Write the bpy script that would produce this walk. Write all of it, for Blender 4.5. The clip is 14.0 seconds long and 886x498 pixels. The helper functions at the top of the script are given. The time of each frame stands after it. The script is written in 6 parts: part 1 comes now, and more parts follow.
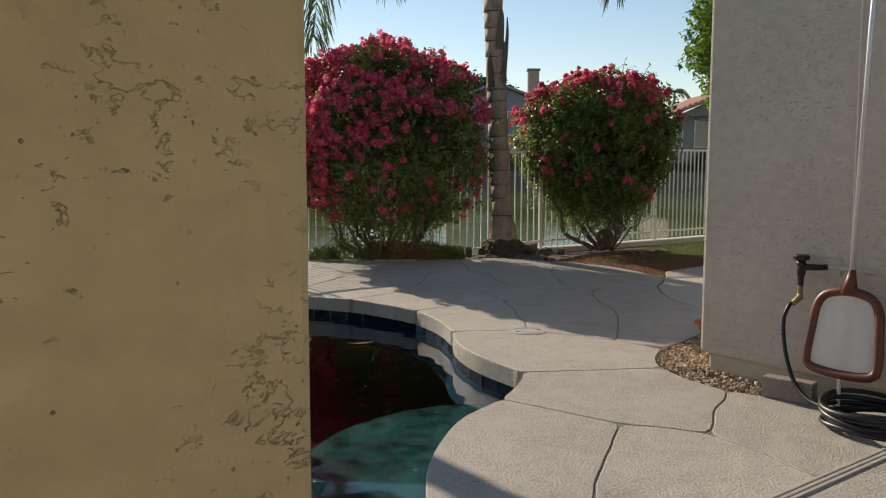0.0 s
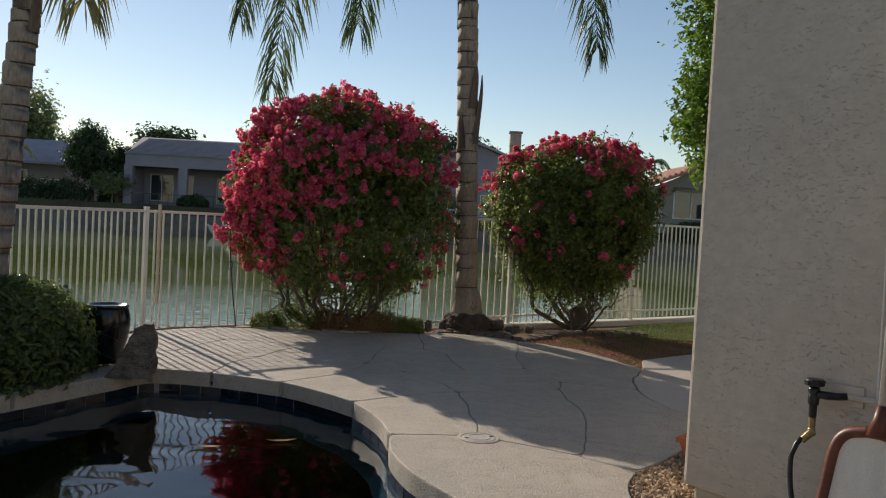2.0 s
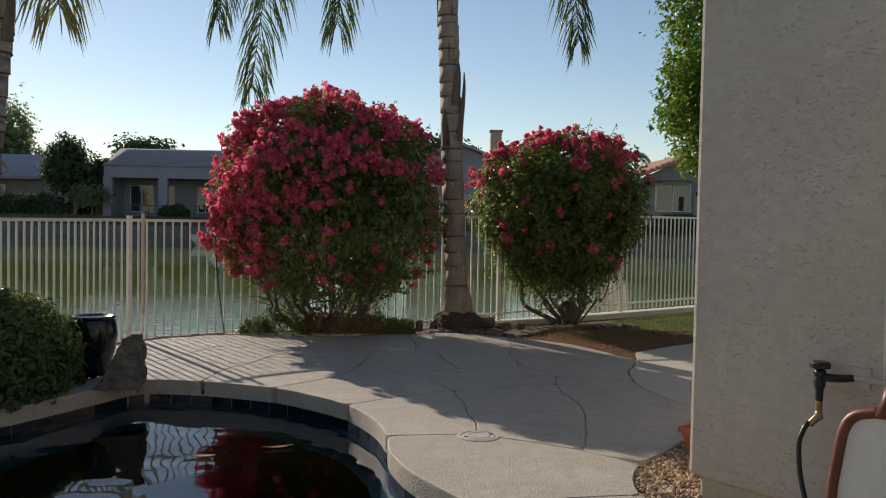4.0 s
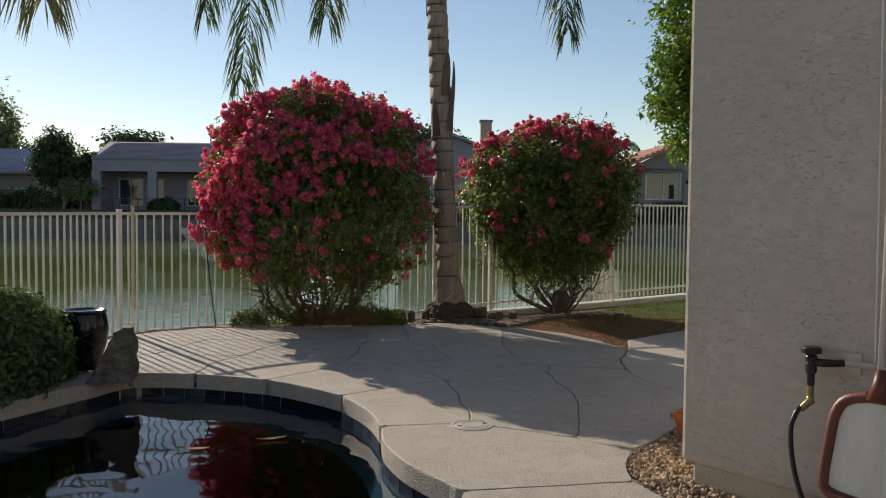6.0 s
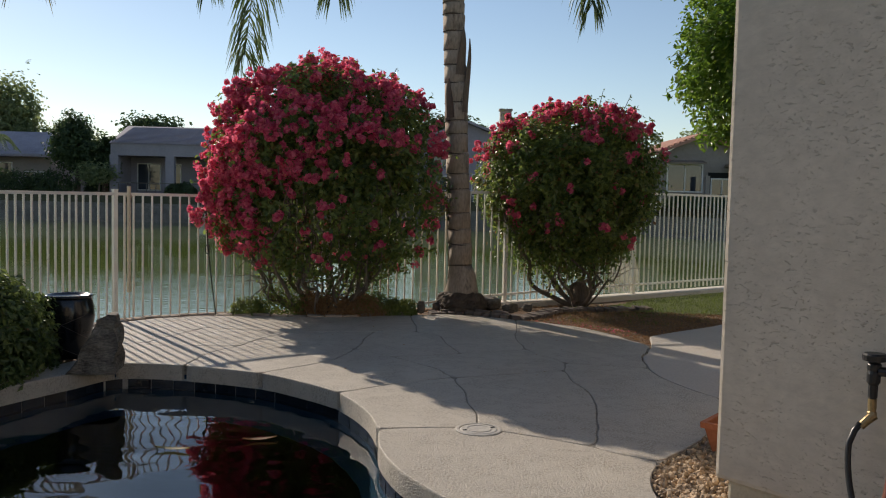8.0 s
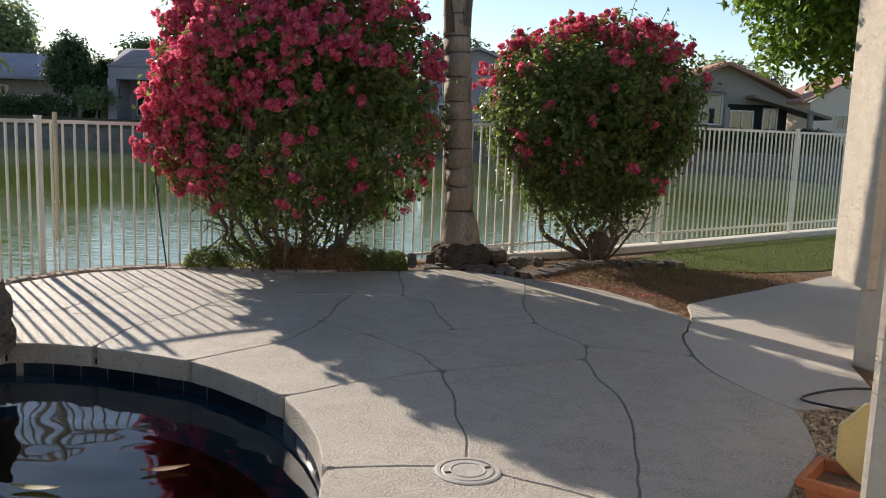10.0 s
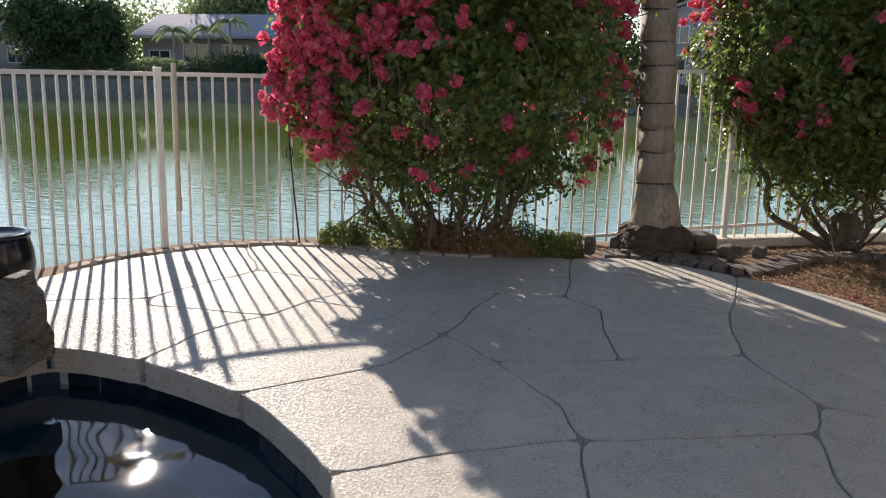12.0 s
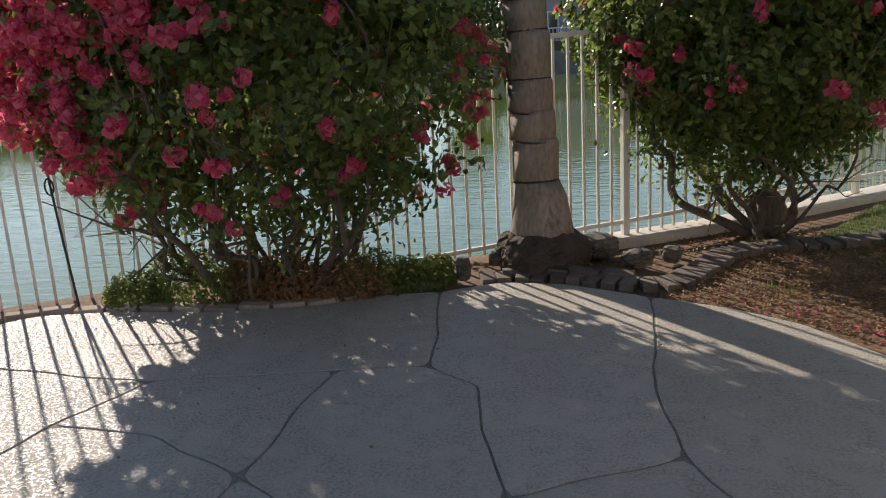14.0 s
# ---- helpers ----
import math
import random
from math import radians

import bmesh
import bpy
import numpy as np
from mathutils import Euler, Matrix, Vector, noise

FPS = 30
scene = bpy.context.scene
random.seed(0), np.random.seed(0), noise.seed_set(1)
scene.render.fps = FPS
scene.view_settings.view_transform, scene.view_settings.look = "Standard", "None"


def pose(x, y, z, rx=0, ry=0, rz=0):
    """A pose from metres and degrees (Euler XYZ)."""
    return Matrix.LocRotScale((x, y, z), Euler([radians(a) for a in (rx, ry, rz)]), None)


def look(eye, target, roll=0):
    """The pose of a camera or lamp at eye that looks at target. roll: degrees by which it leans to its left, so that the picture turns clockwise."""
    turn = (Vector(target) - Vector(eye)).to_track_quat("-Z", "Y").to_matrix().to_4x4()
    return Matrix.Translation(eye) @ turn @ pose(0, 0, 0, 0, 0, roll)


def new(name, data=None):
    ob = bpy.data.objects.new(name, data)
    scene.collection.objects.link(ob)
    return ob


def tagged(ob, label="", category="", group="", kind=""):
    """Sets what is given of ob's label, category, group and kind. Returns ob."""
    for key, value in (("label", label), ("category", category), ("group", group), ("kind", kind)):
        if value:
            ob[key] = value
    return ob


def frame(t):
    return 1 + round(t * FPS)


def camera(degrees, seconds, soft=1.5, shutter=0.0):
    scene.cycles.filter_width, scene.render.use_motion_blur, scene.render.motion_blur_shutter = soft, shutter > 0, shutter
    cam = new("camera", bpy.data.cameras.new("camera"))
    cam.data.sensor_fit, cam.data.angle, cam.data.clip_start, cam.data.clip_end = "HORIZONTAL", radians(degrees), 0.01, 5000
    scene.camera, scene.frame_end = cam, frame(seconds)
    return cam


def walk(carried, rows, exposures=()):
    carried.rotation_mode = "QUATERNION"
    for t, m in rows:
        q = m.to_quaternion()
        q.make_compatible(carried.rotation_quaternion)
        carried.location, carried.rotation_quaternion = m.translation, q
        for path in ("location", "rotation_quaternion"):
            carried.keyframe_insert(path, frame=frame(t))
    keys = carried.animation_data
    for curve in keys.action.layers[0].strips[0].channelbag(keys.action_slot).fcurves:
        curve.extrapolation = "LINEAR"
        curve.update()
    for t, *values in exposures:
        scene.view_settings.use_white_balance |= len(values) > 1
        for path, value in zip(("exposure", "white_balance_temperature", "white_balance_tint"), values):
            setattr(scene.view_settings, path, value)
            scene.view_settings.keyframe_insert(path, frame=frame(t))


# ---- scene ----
cam = camera(55.8, 14.0, soft=1.1)
PATH = [
    (0, (0.02, -0.009, 1.455), (0.008, 1.98, 1.241), 0.1),
    (0.5, (0.158, 0.346, 1.493), (0.198, 2.334, 1.286), -0.9),
    (1, (0.326, 0.606, 1.555), (0.359, 2.597, 1.363), 0.9),
    (1.5, (0.311, 0.826, 1.568), (0.345, 2.823, 1.466), 2.9),
    (2, (0.258, 1.061, 1.571), (0.296, 3.06, 1.493), 3.1),
    (2.5, (0.225, 1.149, 1.573), (0.266, 3.148, 1.499), 2.7),
    (3, (0.192, 1.14, 1.56), (0.236, 3.139, 1.493), 1.9),
    (5.5, (0.219, 1.161, 1.525), (0.322, 3.156, 1.434), 0.5),
    (6, (0.198, 1.153, 1.529), (0.296, 3.148, 1.433), 0.5),
    (6.5, (0.178, 1.136, 1.55), (0.275, 3.13, 1.44), 0.3),
    (7, (0.196, 1.202, 1.522), (0.283, 3.197, 1.408), 0.3),
    (9.5, (0.446, 2.993, 1.461), (0.466, 4.98, 1.234), 2.6),
    (10, (0.485, 3.439, 1.517), (0.524, 5.418, 1.228), 2.0),
    (10.5, (0.63, 3.922, 1.486), (0.597, 5.9, 1.195), 2.3),
    (11, (0.734, 4.343, 1.459), (0.509, 6.303, 1.131), 4.4),
    (11.5, (0.75, 4.77, 1.485), (0.483, 6.713, 1.093), 3.6),
    (12, (0.807, 5.223, 1.481), (0.335, 7.123, 1.074), 1.3),
    (12.5, (0.841, 5.684, 1.502), (0.348, 7.577, 1.085), 0.7),
    (13, (0.822, 6.141, 1.544), (0.331, 8.031, 1.113), -1.9),
    (13.5, (0.841, 6.608, 1.544), (0.423, 8.512, 1.095), -2.5),
    (14, (0.847, 7.004, 1.553), (0.616, 8.932, 1.074), -3.2),
]
walk(cam, [(t, look(eye, target, roll)) for t, eye, target, roll in PATH],
     [(0, 0.6, 6900, 12), (0.4, 0.7, 6850, 12), (0.6, 0.7, 6800, 13), (1.4, 0.4, 6800, 13), (2, 0.38, 6800, 13), (7, 0.44, 6800, 13), (9.5, 0.64, 6600, 14), (10, 0.92, 6600, 13), (10.5, 1.06, 6600, 16),
      (11, 1.14, 6500, 16), (11.5, 1.35, 6500, 16), (12, 1.2, 6450, 16), (12.5, 0.97, 6450, 16), (13, 0.7, 6450, 15), (14, 0.85, 6500, 15)])

# ---- world, sun ----
SUN_EL, SUN_AZ = 24.0, -35.0
world = bpy.data.worlds.new("world")
scene.world = world
world.use_nodes = True
wn = world.node_tree
sky = wn.nodes.new("ShaderNodeTexSky")
sky.sky_type = "NISHITA"
sky.sun_disc = False
sky.sun_elevation, sky.sun_rotation = radians(SUN_EL), radians(SUN_AZ)
sky.air_density, sky.dust_density, sky.ozone_density = 0.95, 0.08, 1.3
bg = next(n for n in wn.nodes if n.type == "BACKGROUND")
bg.inputs["Strength"].default_value = 0.081
wn.links.new(sky.outputs[0], bg.inputs["Color"])
sun_data = bpy.data.lights.new("sun", "SUN")
sun_data.energy, sun_data.angle, sun_data.color = 3.45, radians(0.6), (1.0, 0.90, 0.76)
sun = new("sun", sun_data)
SUN_DIR = Vector((math.sin(radians(SUN_AZ)) * math.cos(radians(SUN_EL)), math.cos(radians(SUN_AZ)) * math.cos(radians(SUN_EL)), math.sin(radians(SUN_EL))))
sun.matrix_world = look((0, 0, 40), Vector((0, 0, 40)) - SUN_DIR)


# ---- materials ----
def mat(name, c1, c2=None, rough=0.7, metal=0.0, scale=3.0, fine=60.0, bump=0.15, spec=0.5, rand=0.0, island=0.0, dist=0.01, stain=None, stain_at=0.62, stretch=None):
    """A surface with colour varied at two scales, fine relief, and a change from piece to piece."""
    m = bpy.data.materials.new(name)
    m.use_nodes = True
    nt = m.node_tree
    nd, ln = nt.nodes, nt.links
    p = nd["Principled BSDF"]
    c2 = c2 or tuple(c * 0.75 for c in c1)
    tc = nd.new("ShaderNodeTexCoord")
    vec = tc.outputs["Object"]
    if stretch:
        mp = nd.new("ShaderNodeMapping")
        mp.inputs["Scale"].default_value = stretch
        ln.new(vec, mp.inputs["Vector"])
        vec = mp.outputs[0]
    big, small = nd.new("ShaderNodeTexNoise"), nd.new("ShaderNodeTexNoise")
    for n, s, d in ((big, scale, 5), (small, fine, 4)):
        n.inputs["Scale"].default_value, n.inputs["Detail"].default_value = s, d
        ln.new(vec, n.inputs["Vector"])
    add = nd.new("ShaderNodeMath")
    add.operation = "MULTIPLY_ADD"
    add.inputs[1].default_value = 0.5
    half = nd.new("ShaderNodeMath")
    half.operation = "MULTIPLY"
    half.inputs[1].default_value = 0.5
    ln.new(small.outputs["Fac"], half.inputs[0])
    ln.new(big.outputs["Fac"], add.inputs[0])
    ln.new(half.outputs[0], add.inputs[2])
    ramp = nd.new("ShaderNodeValToRGB")
    ramp.color_ramp.elements[0].position, ramp.color_ramp.elements[1].position = 0.36, 0.64
    ramp.color_ramp.elements[0].color, ramp.color_ramp.elements[1].color = (*c2, 1), (*c1, 1)
    ln.new(add.outputs[0], ramp.inputs[0])
    col = ramp.outputs[0]
    if stain:
        sn = nd.new("ShaderNodeTexNoise")
        sn.inputs["Scale"].default_value, sn.inputs["Detail"].default_value, sn.inputs["Roughness"].default_value = scale * 0.6, 8, 0.7
        ln.new(vec, sn.inputs["Vector"])
        sr = nd.new("ShaderNodeMapRange")
        sr.inputs["From Min"].default_value, sr.inputs["From Max"].default_value = stain_at, stain_at + 0.1
        ln.new(sn.outputs["Fac"], sr.inputs["Value"])
        mx = nd.new("ShaderNodeMix")
        mx.data_type = "RGBA"
        mx.inputs["B"].default_value = (*stain, 1)
        ln.new(sr.outputs[0], mx.inputs["Factor"])
        ln.new(col, mx.inputs["A"])
        col = mx.outputs["Result"]
    if rand or island:
        src = nd.new("ShaderNodeObjectInfo").outputs["Random"] if rand else nd.new("ShaderNodeNewGeometry").outputs["Random Per Island"]
        mr = nd.new("ShaderNodeMapRange")
        amt = rand or island
        mr.inputs["To Min"].default_value, mr.inputs["To Max"].default_value = 1 - amt, 1 + amt
        ln.new(src, mr.inputs["Value"])
        hs = nd.new("ShaderNodeHueSaturation")
        ln.new(mr.outputs[0], hs.inputs["Value"])
        ln.new(col, hs.inputs["Color"])
        col = hs.outputs[0]
    ln.new(col, p.inputs["Base Color"])
    p.inputs["Roughness"].default_value, p.inputs["Metallic"].default_value = rough, metal
    p.inputs["Specular IOR Level"].default_value = spec
    if bump:
        b = nd.new("ShaderNodeBump")
        b.inputs["Strength"].default_value, b.inputs["Distance"].default_value = bump, dist
        ln.new(add.outputs[0], b.inputs["Height"])
        ln.new(b.outputs[0], p.inputs["Normal"])
    return m


def leaf_mat(name, c1, c2, rough=0.45, glow=0.35, c3=None, lift=1.6):
    """Thin leaves or petals: gloss on top, light coming through; each one a little different."""
    m = bpy.data.materials.new(name)
    m.use_nodes = True
    nd, ln = m.node_tree.nodes, m.node_tree.links
    p = nd["Principled BSDF"]
    out = nd["Material Output"]
    g = nd.new("ShaderNodeNewGeometry")
    ramp = nd.new("ShaderNodeValToRGB")
    ramp.color_ramp.elements[0].color, ramp.color_ramp.elements[1].color = (*c1, 1), (*c2, 1)
    if c3:
        e = ramp.color_ramp.elements.new(0.93)
        e.color = (*c2, 1)
        ramp.color_ramp.elements[2].color = (*c3, 1)
    ln.new(g.outputs["Random Per Island"], ramp.inputs[0])
    ln.new(ramp.outputs[0], p.inputs["Base Color"])
    p.inputs["Roughness"].default_value = rough
    t = nd.new("ShaderNodeBsdfTranslucent")
    hs = nd.new("ShaderNodeHueSaturation")
    hs.inputs["Value"].default_value = lift
    ln.new(ramp.outputs[0], hs.inputs["Color"])
    ln.new(hs.outputs[0], t.inputs["Color"])
    mx = nd.new("ShaderNodeMixShader")
    mx.inputs[0].default_value = glow
    ln.new(p.outputs[0], mx.inputs[1])
    ln.new(t.outputs[0], mx.inputs[2])
    ln.new(mx.outputs[0], out.inputs["Surface"])
    return m


def deck_mat(name, c1, c2, trowel=68.0, bump=0.7, rough=0.6):
    """Knock-down textured, painted concrete: flat raised islands with rough ground between them."""
    m = mat(name, c1, c2, rough=rough, scale=0.9, fine=120, bump=0.0, rand=0.05, stain=tuple(c * 0.72 for c in c1), stain_at=0.66)
    nd, ln = m.node_tree.nodes, m.node_tree.links
    p = nd["Principled BSDF"]
    tc = nd.new("ShaderNodeTexCoord")
    n = nd.new("ShaderNodeTexNoise")
    n.inputs["Scale"].default_value, n.inputs["Detail"].default_value, n.inputs["Distortion"].default_value = trowel, 4, 0.6
    ln.new(tc.outputs["Object"], n.inputs["Vector"])
    r = nd.new("ShaderNodeMapRange")
    r.inputs["From Min"].default_value, r.inputs["From Max"].default_value = 0.46, 0.56
    ln.new(n.outputs["Fac"], r.inputs["Value"])
    f = nd.new("ShaderNodeTexNoise")
    f.inputs["Scale"].default_value, f.inputs["Detail"].default_value = 90, 3
    ln.new(tc.outputs["Object"], f.inputs["Vector"])
    a = nd.new("ShaderNodeMath")
    a.operation = "MULTIPLY_ADD"
    a.inputs[1].default_value = 0.35
    ln.new(f.outputs["Fac"], a.inputs[0])
    ln.new(r.outputs[0], a.inputs[2])
    b = nd.new("ShaderNodeBump")
    b.inputs["Strength"].default_value, b.inputs["Distance"].default_value = bump, 0.006
    ln.new(a.outputs[0], b.inputs["Height"])
    ln.new(b.outputs[0], p.inputs["Normal"])
    rr = nd.new("ShaderNodeMapRange")
    rr.inputs["To Min"].default_value, rr.inputs["To Max"].default_value = rough + 0.2, rough - 0.08
    ln.new(r.outputs[0], rr.inputs["Value"])
    ln.new(rr.outputs[0], p.inputs["Roughness"])
    # dirt that has settled between the islands, in drifts
    base = p.inputs["Base Color"].links[0].from_socket
    d = nd.new("ShaderNodeTexNoise")
    d.inputs["Scale"].default_value, d.inputs["Detail"].default_value, d.inputs["Distortion"].default_value = 5.0, 7, 1.2
    ln.new(tc.outputs["Object"], d.inputs["Vector"])
    dm = nd.new("ShaderNodeMapRange")
    dm.inputs["From Min"].default_value, dm.inputs["From Max"].default_value = 0.38, 0.62
    dm.inputs["To Min"].default_value, dm.inputs["To Max"].default_value = 0.02, 0.6
    ln.new(d.outputs["Fac"], dm.inputs["Value"])
    low = nd.new("ShaderNodeMapRange")
    low.inputs["From Min"].default_value, low.inputs["From Max"].default_value = 0.40, 0.54
    low.inputs["To Min"].default_value, low.inputs["To Max"].default_value = 1.0, 0.12
    ln.new(n.outputs["Fac"], low.inputs["Value"])
    k = nd.new("ShaderNodeMath")
    k.operation = "MULTIPLY"
    ln.new(dm.outputs[0], k.inputs[0])
    ln.new(low.outputs[0], k.inputs[1])
    mx = nd.new("ShaderNodeMix")
    mx.data_type = "RGBA"
    ln.new(k.outputs[0], mx.inputs["Factor"])
    ln.new(base, mx.inputs["A"])
    mx.inputs["B"].default_value = (0.25, 0.215, 0.17, 1)
    ln.new(mx.outputs["Result"], p.inputs["Base Color"])
    return m


def stucco_mat(name, c1, c2, crack=(0.3, 0.24, 0.15), swirl=10.0, gap=0.46, depth=0.5, mottle=0.10, stretch=1.9, veins=0.0, grain=3.4, sparse=0.60):
    """Skip-trowelled stucco: low sheets with broken edges, worn hollows, relief shading mottled into the colour, fine
    sand and pits.
    """
    m = mat(name, c1, c2, rough=0.9, scale=1.6, fine=14, bump=0.0, spec=0.2)
    nd, ln = m.node_tree.nodes, m.node_tree.links
    p = nd["Principled BSDF"]
    base = p.inputs["Base Color"].links[0].from_socket
    tc = nd.new("ShaderNodeTexCoord")
    flat = nd.new("ShaderNodeMapping")
    flat.inputs["Scale"].default_value = (1, 1, stretch)
    ln.new(tc.outputs["Object"], flat.inputs["Vector"])

    def noise_tex(scale, detail, warp=0.0, rough=0.5, vec=None):
        n = nd.new("ShaderNodeTexNoise")
        n.inputs["Scale"].default_value, n.inputs["Detail"].default_value = scale, detail
        n.inputs["Distortion"].default_value, n.inputs["Roughness"].default_value = warp, rough
        ln.new(vec or tc.outputs["Object"], n.inputs["Vector"])
        return n.outputs["Fac"]

    def ranged(src, lo, hi, to_lo=0.0, to_hi=1.0):
        r = nd.new("ShaderNodeMapRange")
        r.inputs["From Min"].default_value, r.inputs["From Max"].default_value = lo, hi
        r.inputs["To Min"].default_value, r.inputs["To Max"].default_value = to_lo, to_hi
        ln.new(src, r.inputs["Value"])
        return r.outputs[0]

    def calc(kind, a, b, c=None):
        n = nd.new("ShaderNodeMath")
        n.operation = kind
        for i, v in enumerate((a, b, c)):
            if v is None:
                continue
            if isinstance(v, float):
                n.inputs[i].default_value = v
            else:
                ln.new(v, n.inputs[i])
        return n.outputs[0]

    edge = ranged(noise_tex(swirl, 9, 0.25, 0.7, flat.outputs[0]), 0.554, 0.566)
    rim = calc("MULTIPLY", calc("MULTIPLY", edge, calc("SUBTRACT", 1.0, edge)), 4.0 * veins)
    patch = ranged(noise_tex(3.2, 6), gap, gap + 0.10)
    broken = ranged(noise_tex(swirl * 3.1, 5), 0.43, 0.53)
    dash = ranged(noise_tex(swirl * grain, 3, 0.8, 0.55, flat.outputs[0]), sparse, sparse + 0.08)
    lines = calc("MULTIPLY", calc("MAXIMUM", calc("MULTIPLY", rim, broken), dash), patch)
    pit = nd.new("ShaderNodeTexVoronoi")
    pit.inputs["Scale"].default_value = 38
    ln.new(tc.outputs["Object"], pit.inputs["Vector"])
    pits = calc("MULTIPLY", ranged(pit.outputs["Distance"], 0.06, 0.10, 1.0, 0.0), ranged(noise_tex(9.0, 3), 0.54, 0.6))
    worn = calc("MAXIMUM", lines, pits)
    # tone mottle painted in for the relief's light and dark, too weak from bump
    tone = nd.new("ShaderNodeHueSaturation")
    ln.new(ranged(noise_tex(swirl * 0.9, 9, 0.5, 0.68, flat.outputs[0]), 0.34, 0.66, 1 - mottle, 1 + mottle * 0.6), tone.inputs["Value"])
    ln.new(base, tone.inputs["Color"])
    mx = nd.new("ShaderNodeMix")
    mx.data_type = "RGBA"
    mx.inputs["B"].default_value = (*crack, 1)
    ln.new(calc("MULTIPLY", worn, depth), mx.inputs["Factor"])
    ln.new(tone.outputs[0], mx.inputs["A"])
    ln.new(mx.outputs["Result"], p.inputs["Base Color"])
    h = calc("MULTIPLY_ADD", noise_tex(160, 2), 0.15, calc("MULTIPLY", noise_tex(swirl * 2.4, 6, 0.4), 1.3))
    b = nd.new("ShaderNodeBump")
    b.inputs["Strength"].default_value, b.inputs["Distance"].default_value = 0.9, 0.004
    ln.new(calc("SUBTRACT", h, worn), b.inputs["Height"])
    ln.new(b.outputs[0], p.inputs["Normal"])
    return m


def water_mat(name, colour, clear, wave, dist, rough=0.02, stretch=(1, 1, 1), detail=2.0, calm=0.0):
    m = bpy.data.materials.new(name)
    m.use_nodes = True
    nd, ln = m.node_tree.nodes, m.node_tree.links
    p = nd["Principled BSDF"]
    p.inputs["Base Color"].default_value = (*colour, 1)
    p.inputs["Roughness"].default_value, p.inputs["IOR"].default_value = rough, 1.333
    p.inputs["Transmission Weight"].default_value = 1.0 if clear else 0.0
    p.inputs["Specular IOR Level"].default_value = 0.5 if clear else 0.9
    tc, mp = nd.new("ShaderNodeTexCoord"), nd.new("ShaderNodeMapping")
    mp.inputs["Scale"].default_value = stretch
    ln.new(tc.outputs["Object"], mp.inputs["Vector"])
    n = nd.new("ShaderNodeTexNoise")
    n.inputs["Scale"].default_value, n.inputs["Detail"].default_value, n.inputs["Distortion"].default_value = wave, detail, 0.5
    ln.new(mp.outputs[0], n.inputs["Vector"])
    if not dist:
        return m
    b = nd.new("ShaderNodeBump")
    b.inputs["Strength"].default_value, b.inputs["Distance"].default_value = 1.0, dist
    height = n.outputs["Fac"]
    if calm:
        # a breeze ruffles the near water; beyond a wavering line it lies calm
        at = nd.new("ShaderNodeSeparateXYZ")
        ln.new(tc.outputs["Object"], at.inputs[0])
        wide = nd.new("ShaderNodeTexNoise")
        wide.inputs["Scale"].default_value, wide.inputs["Detail"].default_value = 0.12, 4
        ln.new(tc.outputs["Object"], wide.inputs["Vector"])
        far = nd.new("ShaderNodeMath")
        far.operation = "MULTIPLY_ADD"
        far.inputs[1].default_value = 14.0
        ln.new(wide.outputs["Fac"], far.inputs[0])
        ln.new(at.outputs["Y"], far.inputs[2])
        fade = nd.new("ShaderNodeMapRange")
        fade.inputs["From Min"].default_value, fade.inputs["From Max"].default_value = calm + 4.0, calm + 11.0
        fade.inputs["To Min"].default_value, fade.inputs["To Max"].default_value = 1.0, 0.16
        ln.new(far.outputs[0], fade.inputs["Value"])
        scaled = nd.new("ShaderNodeMath")
        scaled.operation = "MULTIPLY"
        ln.new(n.outputs["Fac"], scaled.inputs[0])
        ln.new(fade.outputs[0], scaled.inputs[1])
        height = scaled.outputs[0]
    ln.new(height, b.inputs["Height"])
    ln.new(b.outputs[0], p.inputs["Normal"])
    return m


M_DECK = deck_mat("deck_concrete", (0.54, 0.488, 0.41), (0.455, 0.408, 0.342))
M_WALK = mat("walk_concrete", (0.52, 0.47, 0.41), (0.42, 0.38, 0.33), rough=0.75, scale=1.2, fine=40, bump=0.15)
M_BED = mat("joint_dirt", (0.32, 0.285, 0.235), (0.17, 0.15, 0.125), rough=0.95, scale=8)
M_STUCCO = stucco_mat("stucco_house", (0.62, 0.545, 0.45), (0.53, 0.465, 0.38), (0.40, 0.33, 0.235), 9.0, 0.42, 0.34, 0.09, 2.3)
M_PILLAR = stucco_mat("stucco_pillar", (0.63, 0.54, 0.335), (0.52, 0.445, 0.275), (0.17, 0.115, 0.055), 8.0, 0.48, 0.55, 0.08, 1.5, 1.2, 6.5, 0.665)
M_FOOT = mat("footing_paint", (0.56, 0.49, 0.36), (0.42, 0.37, 0.28), rough=0.85, scale=5)
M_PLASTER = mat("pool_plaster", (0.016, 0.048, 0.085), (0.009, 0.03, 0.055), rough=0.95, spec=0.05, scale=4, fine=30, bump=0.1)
# strong light-dark mottle painted in for the caustics the water doesn't cast
M_SHELF = mat("pool_shelf_plaster", (0.02, 0.085, 0.08), (0.001, 0.007, 0.009), rough=0.95, scale=3, fine=9, bump=0.2, spec=0.05)
M_TILE = mat("pool_tile", (0.015, 0.021, 0.031), (0.009, 0.013, 0.020), rough=0.12, scale=12, fine=80, bump=0.05, rand=0.3)
M_POOL = water_mat("pool_water", (0.7, 0.9, 0.92), True, 2.0, 0.0)
M_LAKE = water_mat("lake_water", (0.13, 0.175, 0.036), False, 3.2, 0.0095, 0.012, (0.5, 1.8, 1), 3.0, 27.0)
M_SOIL = mat("bark_soil", (0.25, 0.15, 0.078), (0.095, 0.058, 0.03), rough=0.95, scale=2.5, fine=45, bump=0.8, dist=0.02)
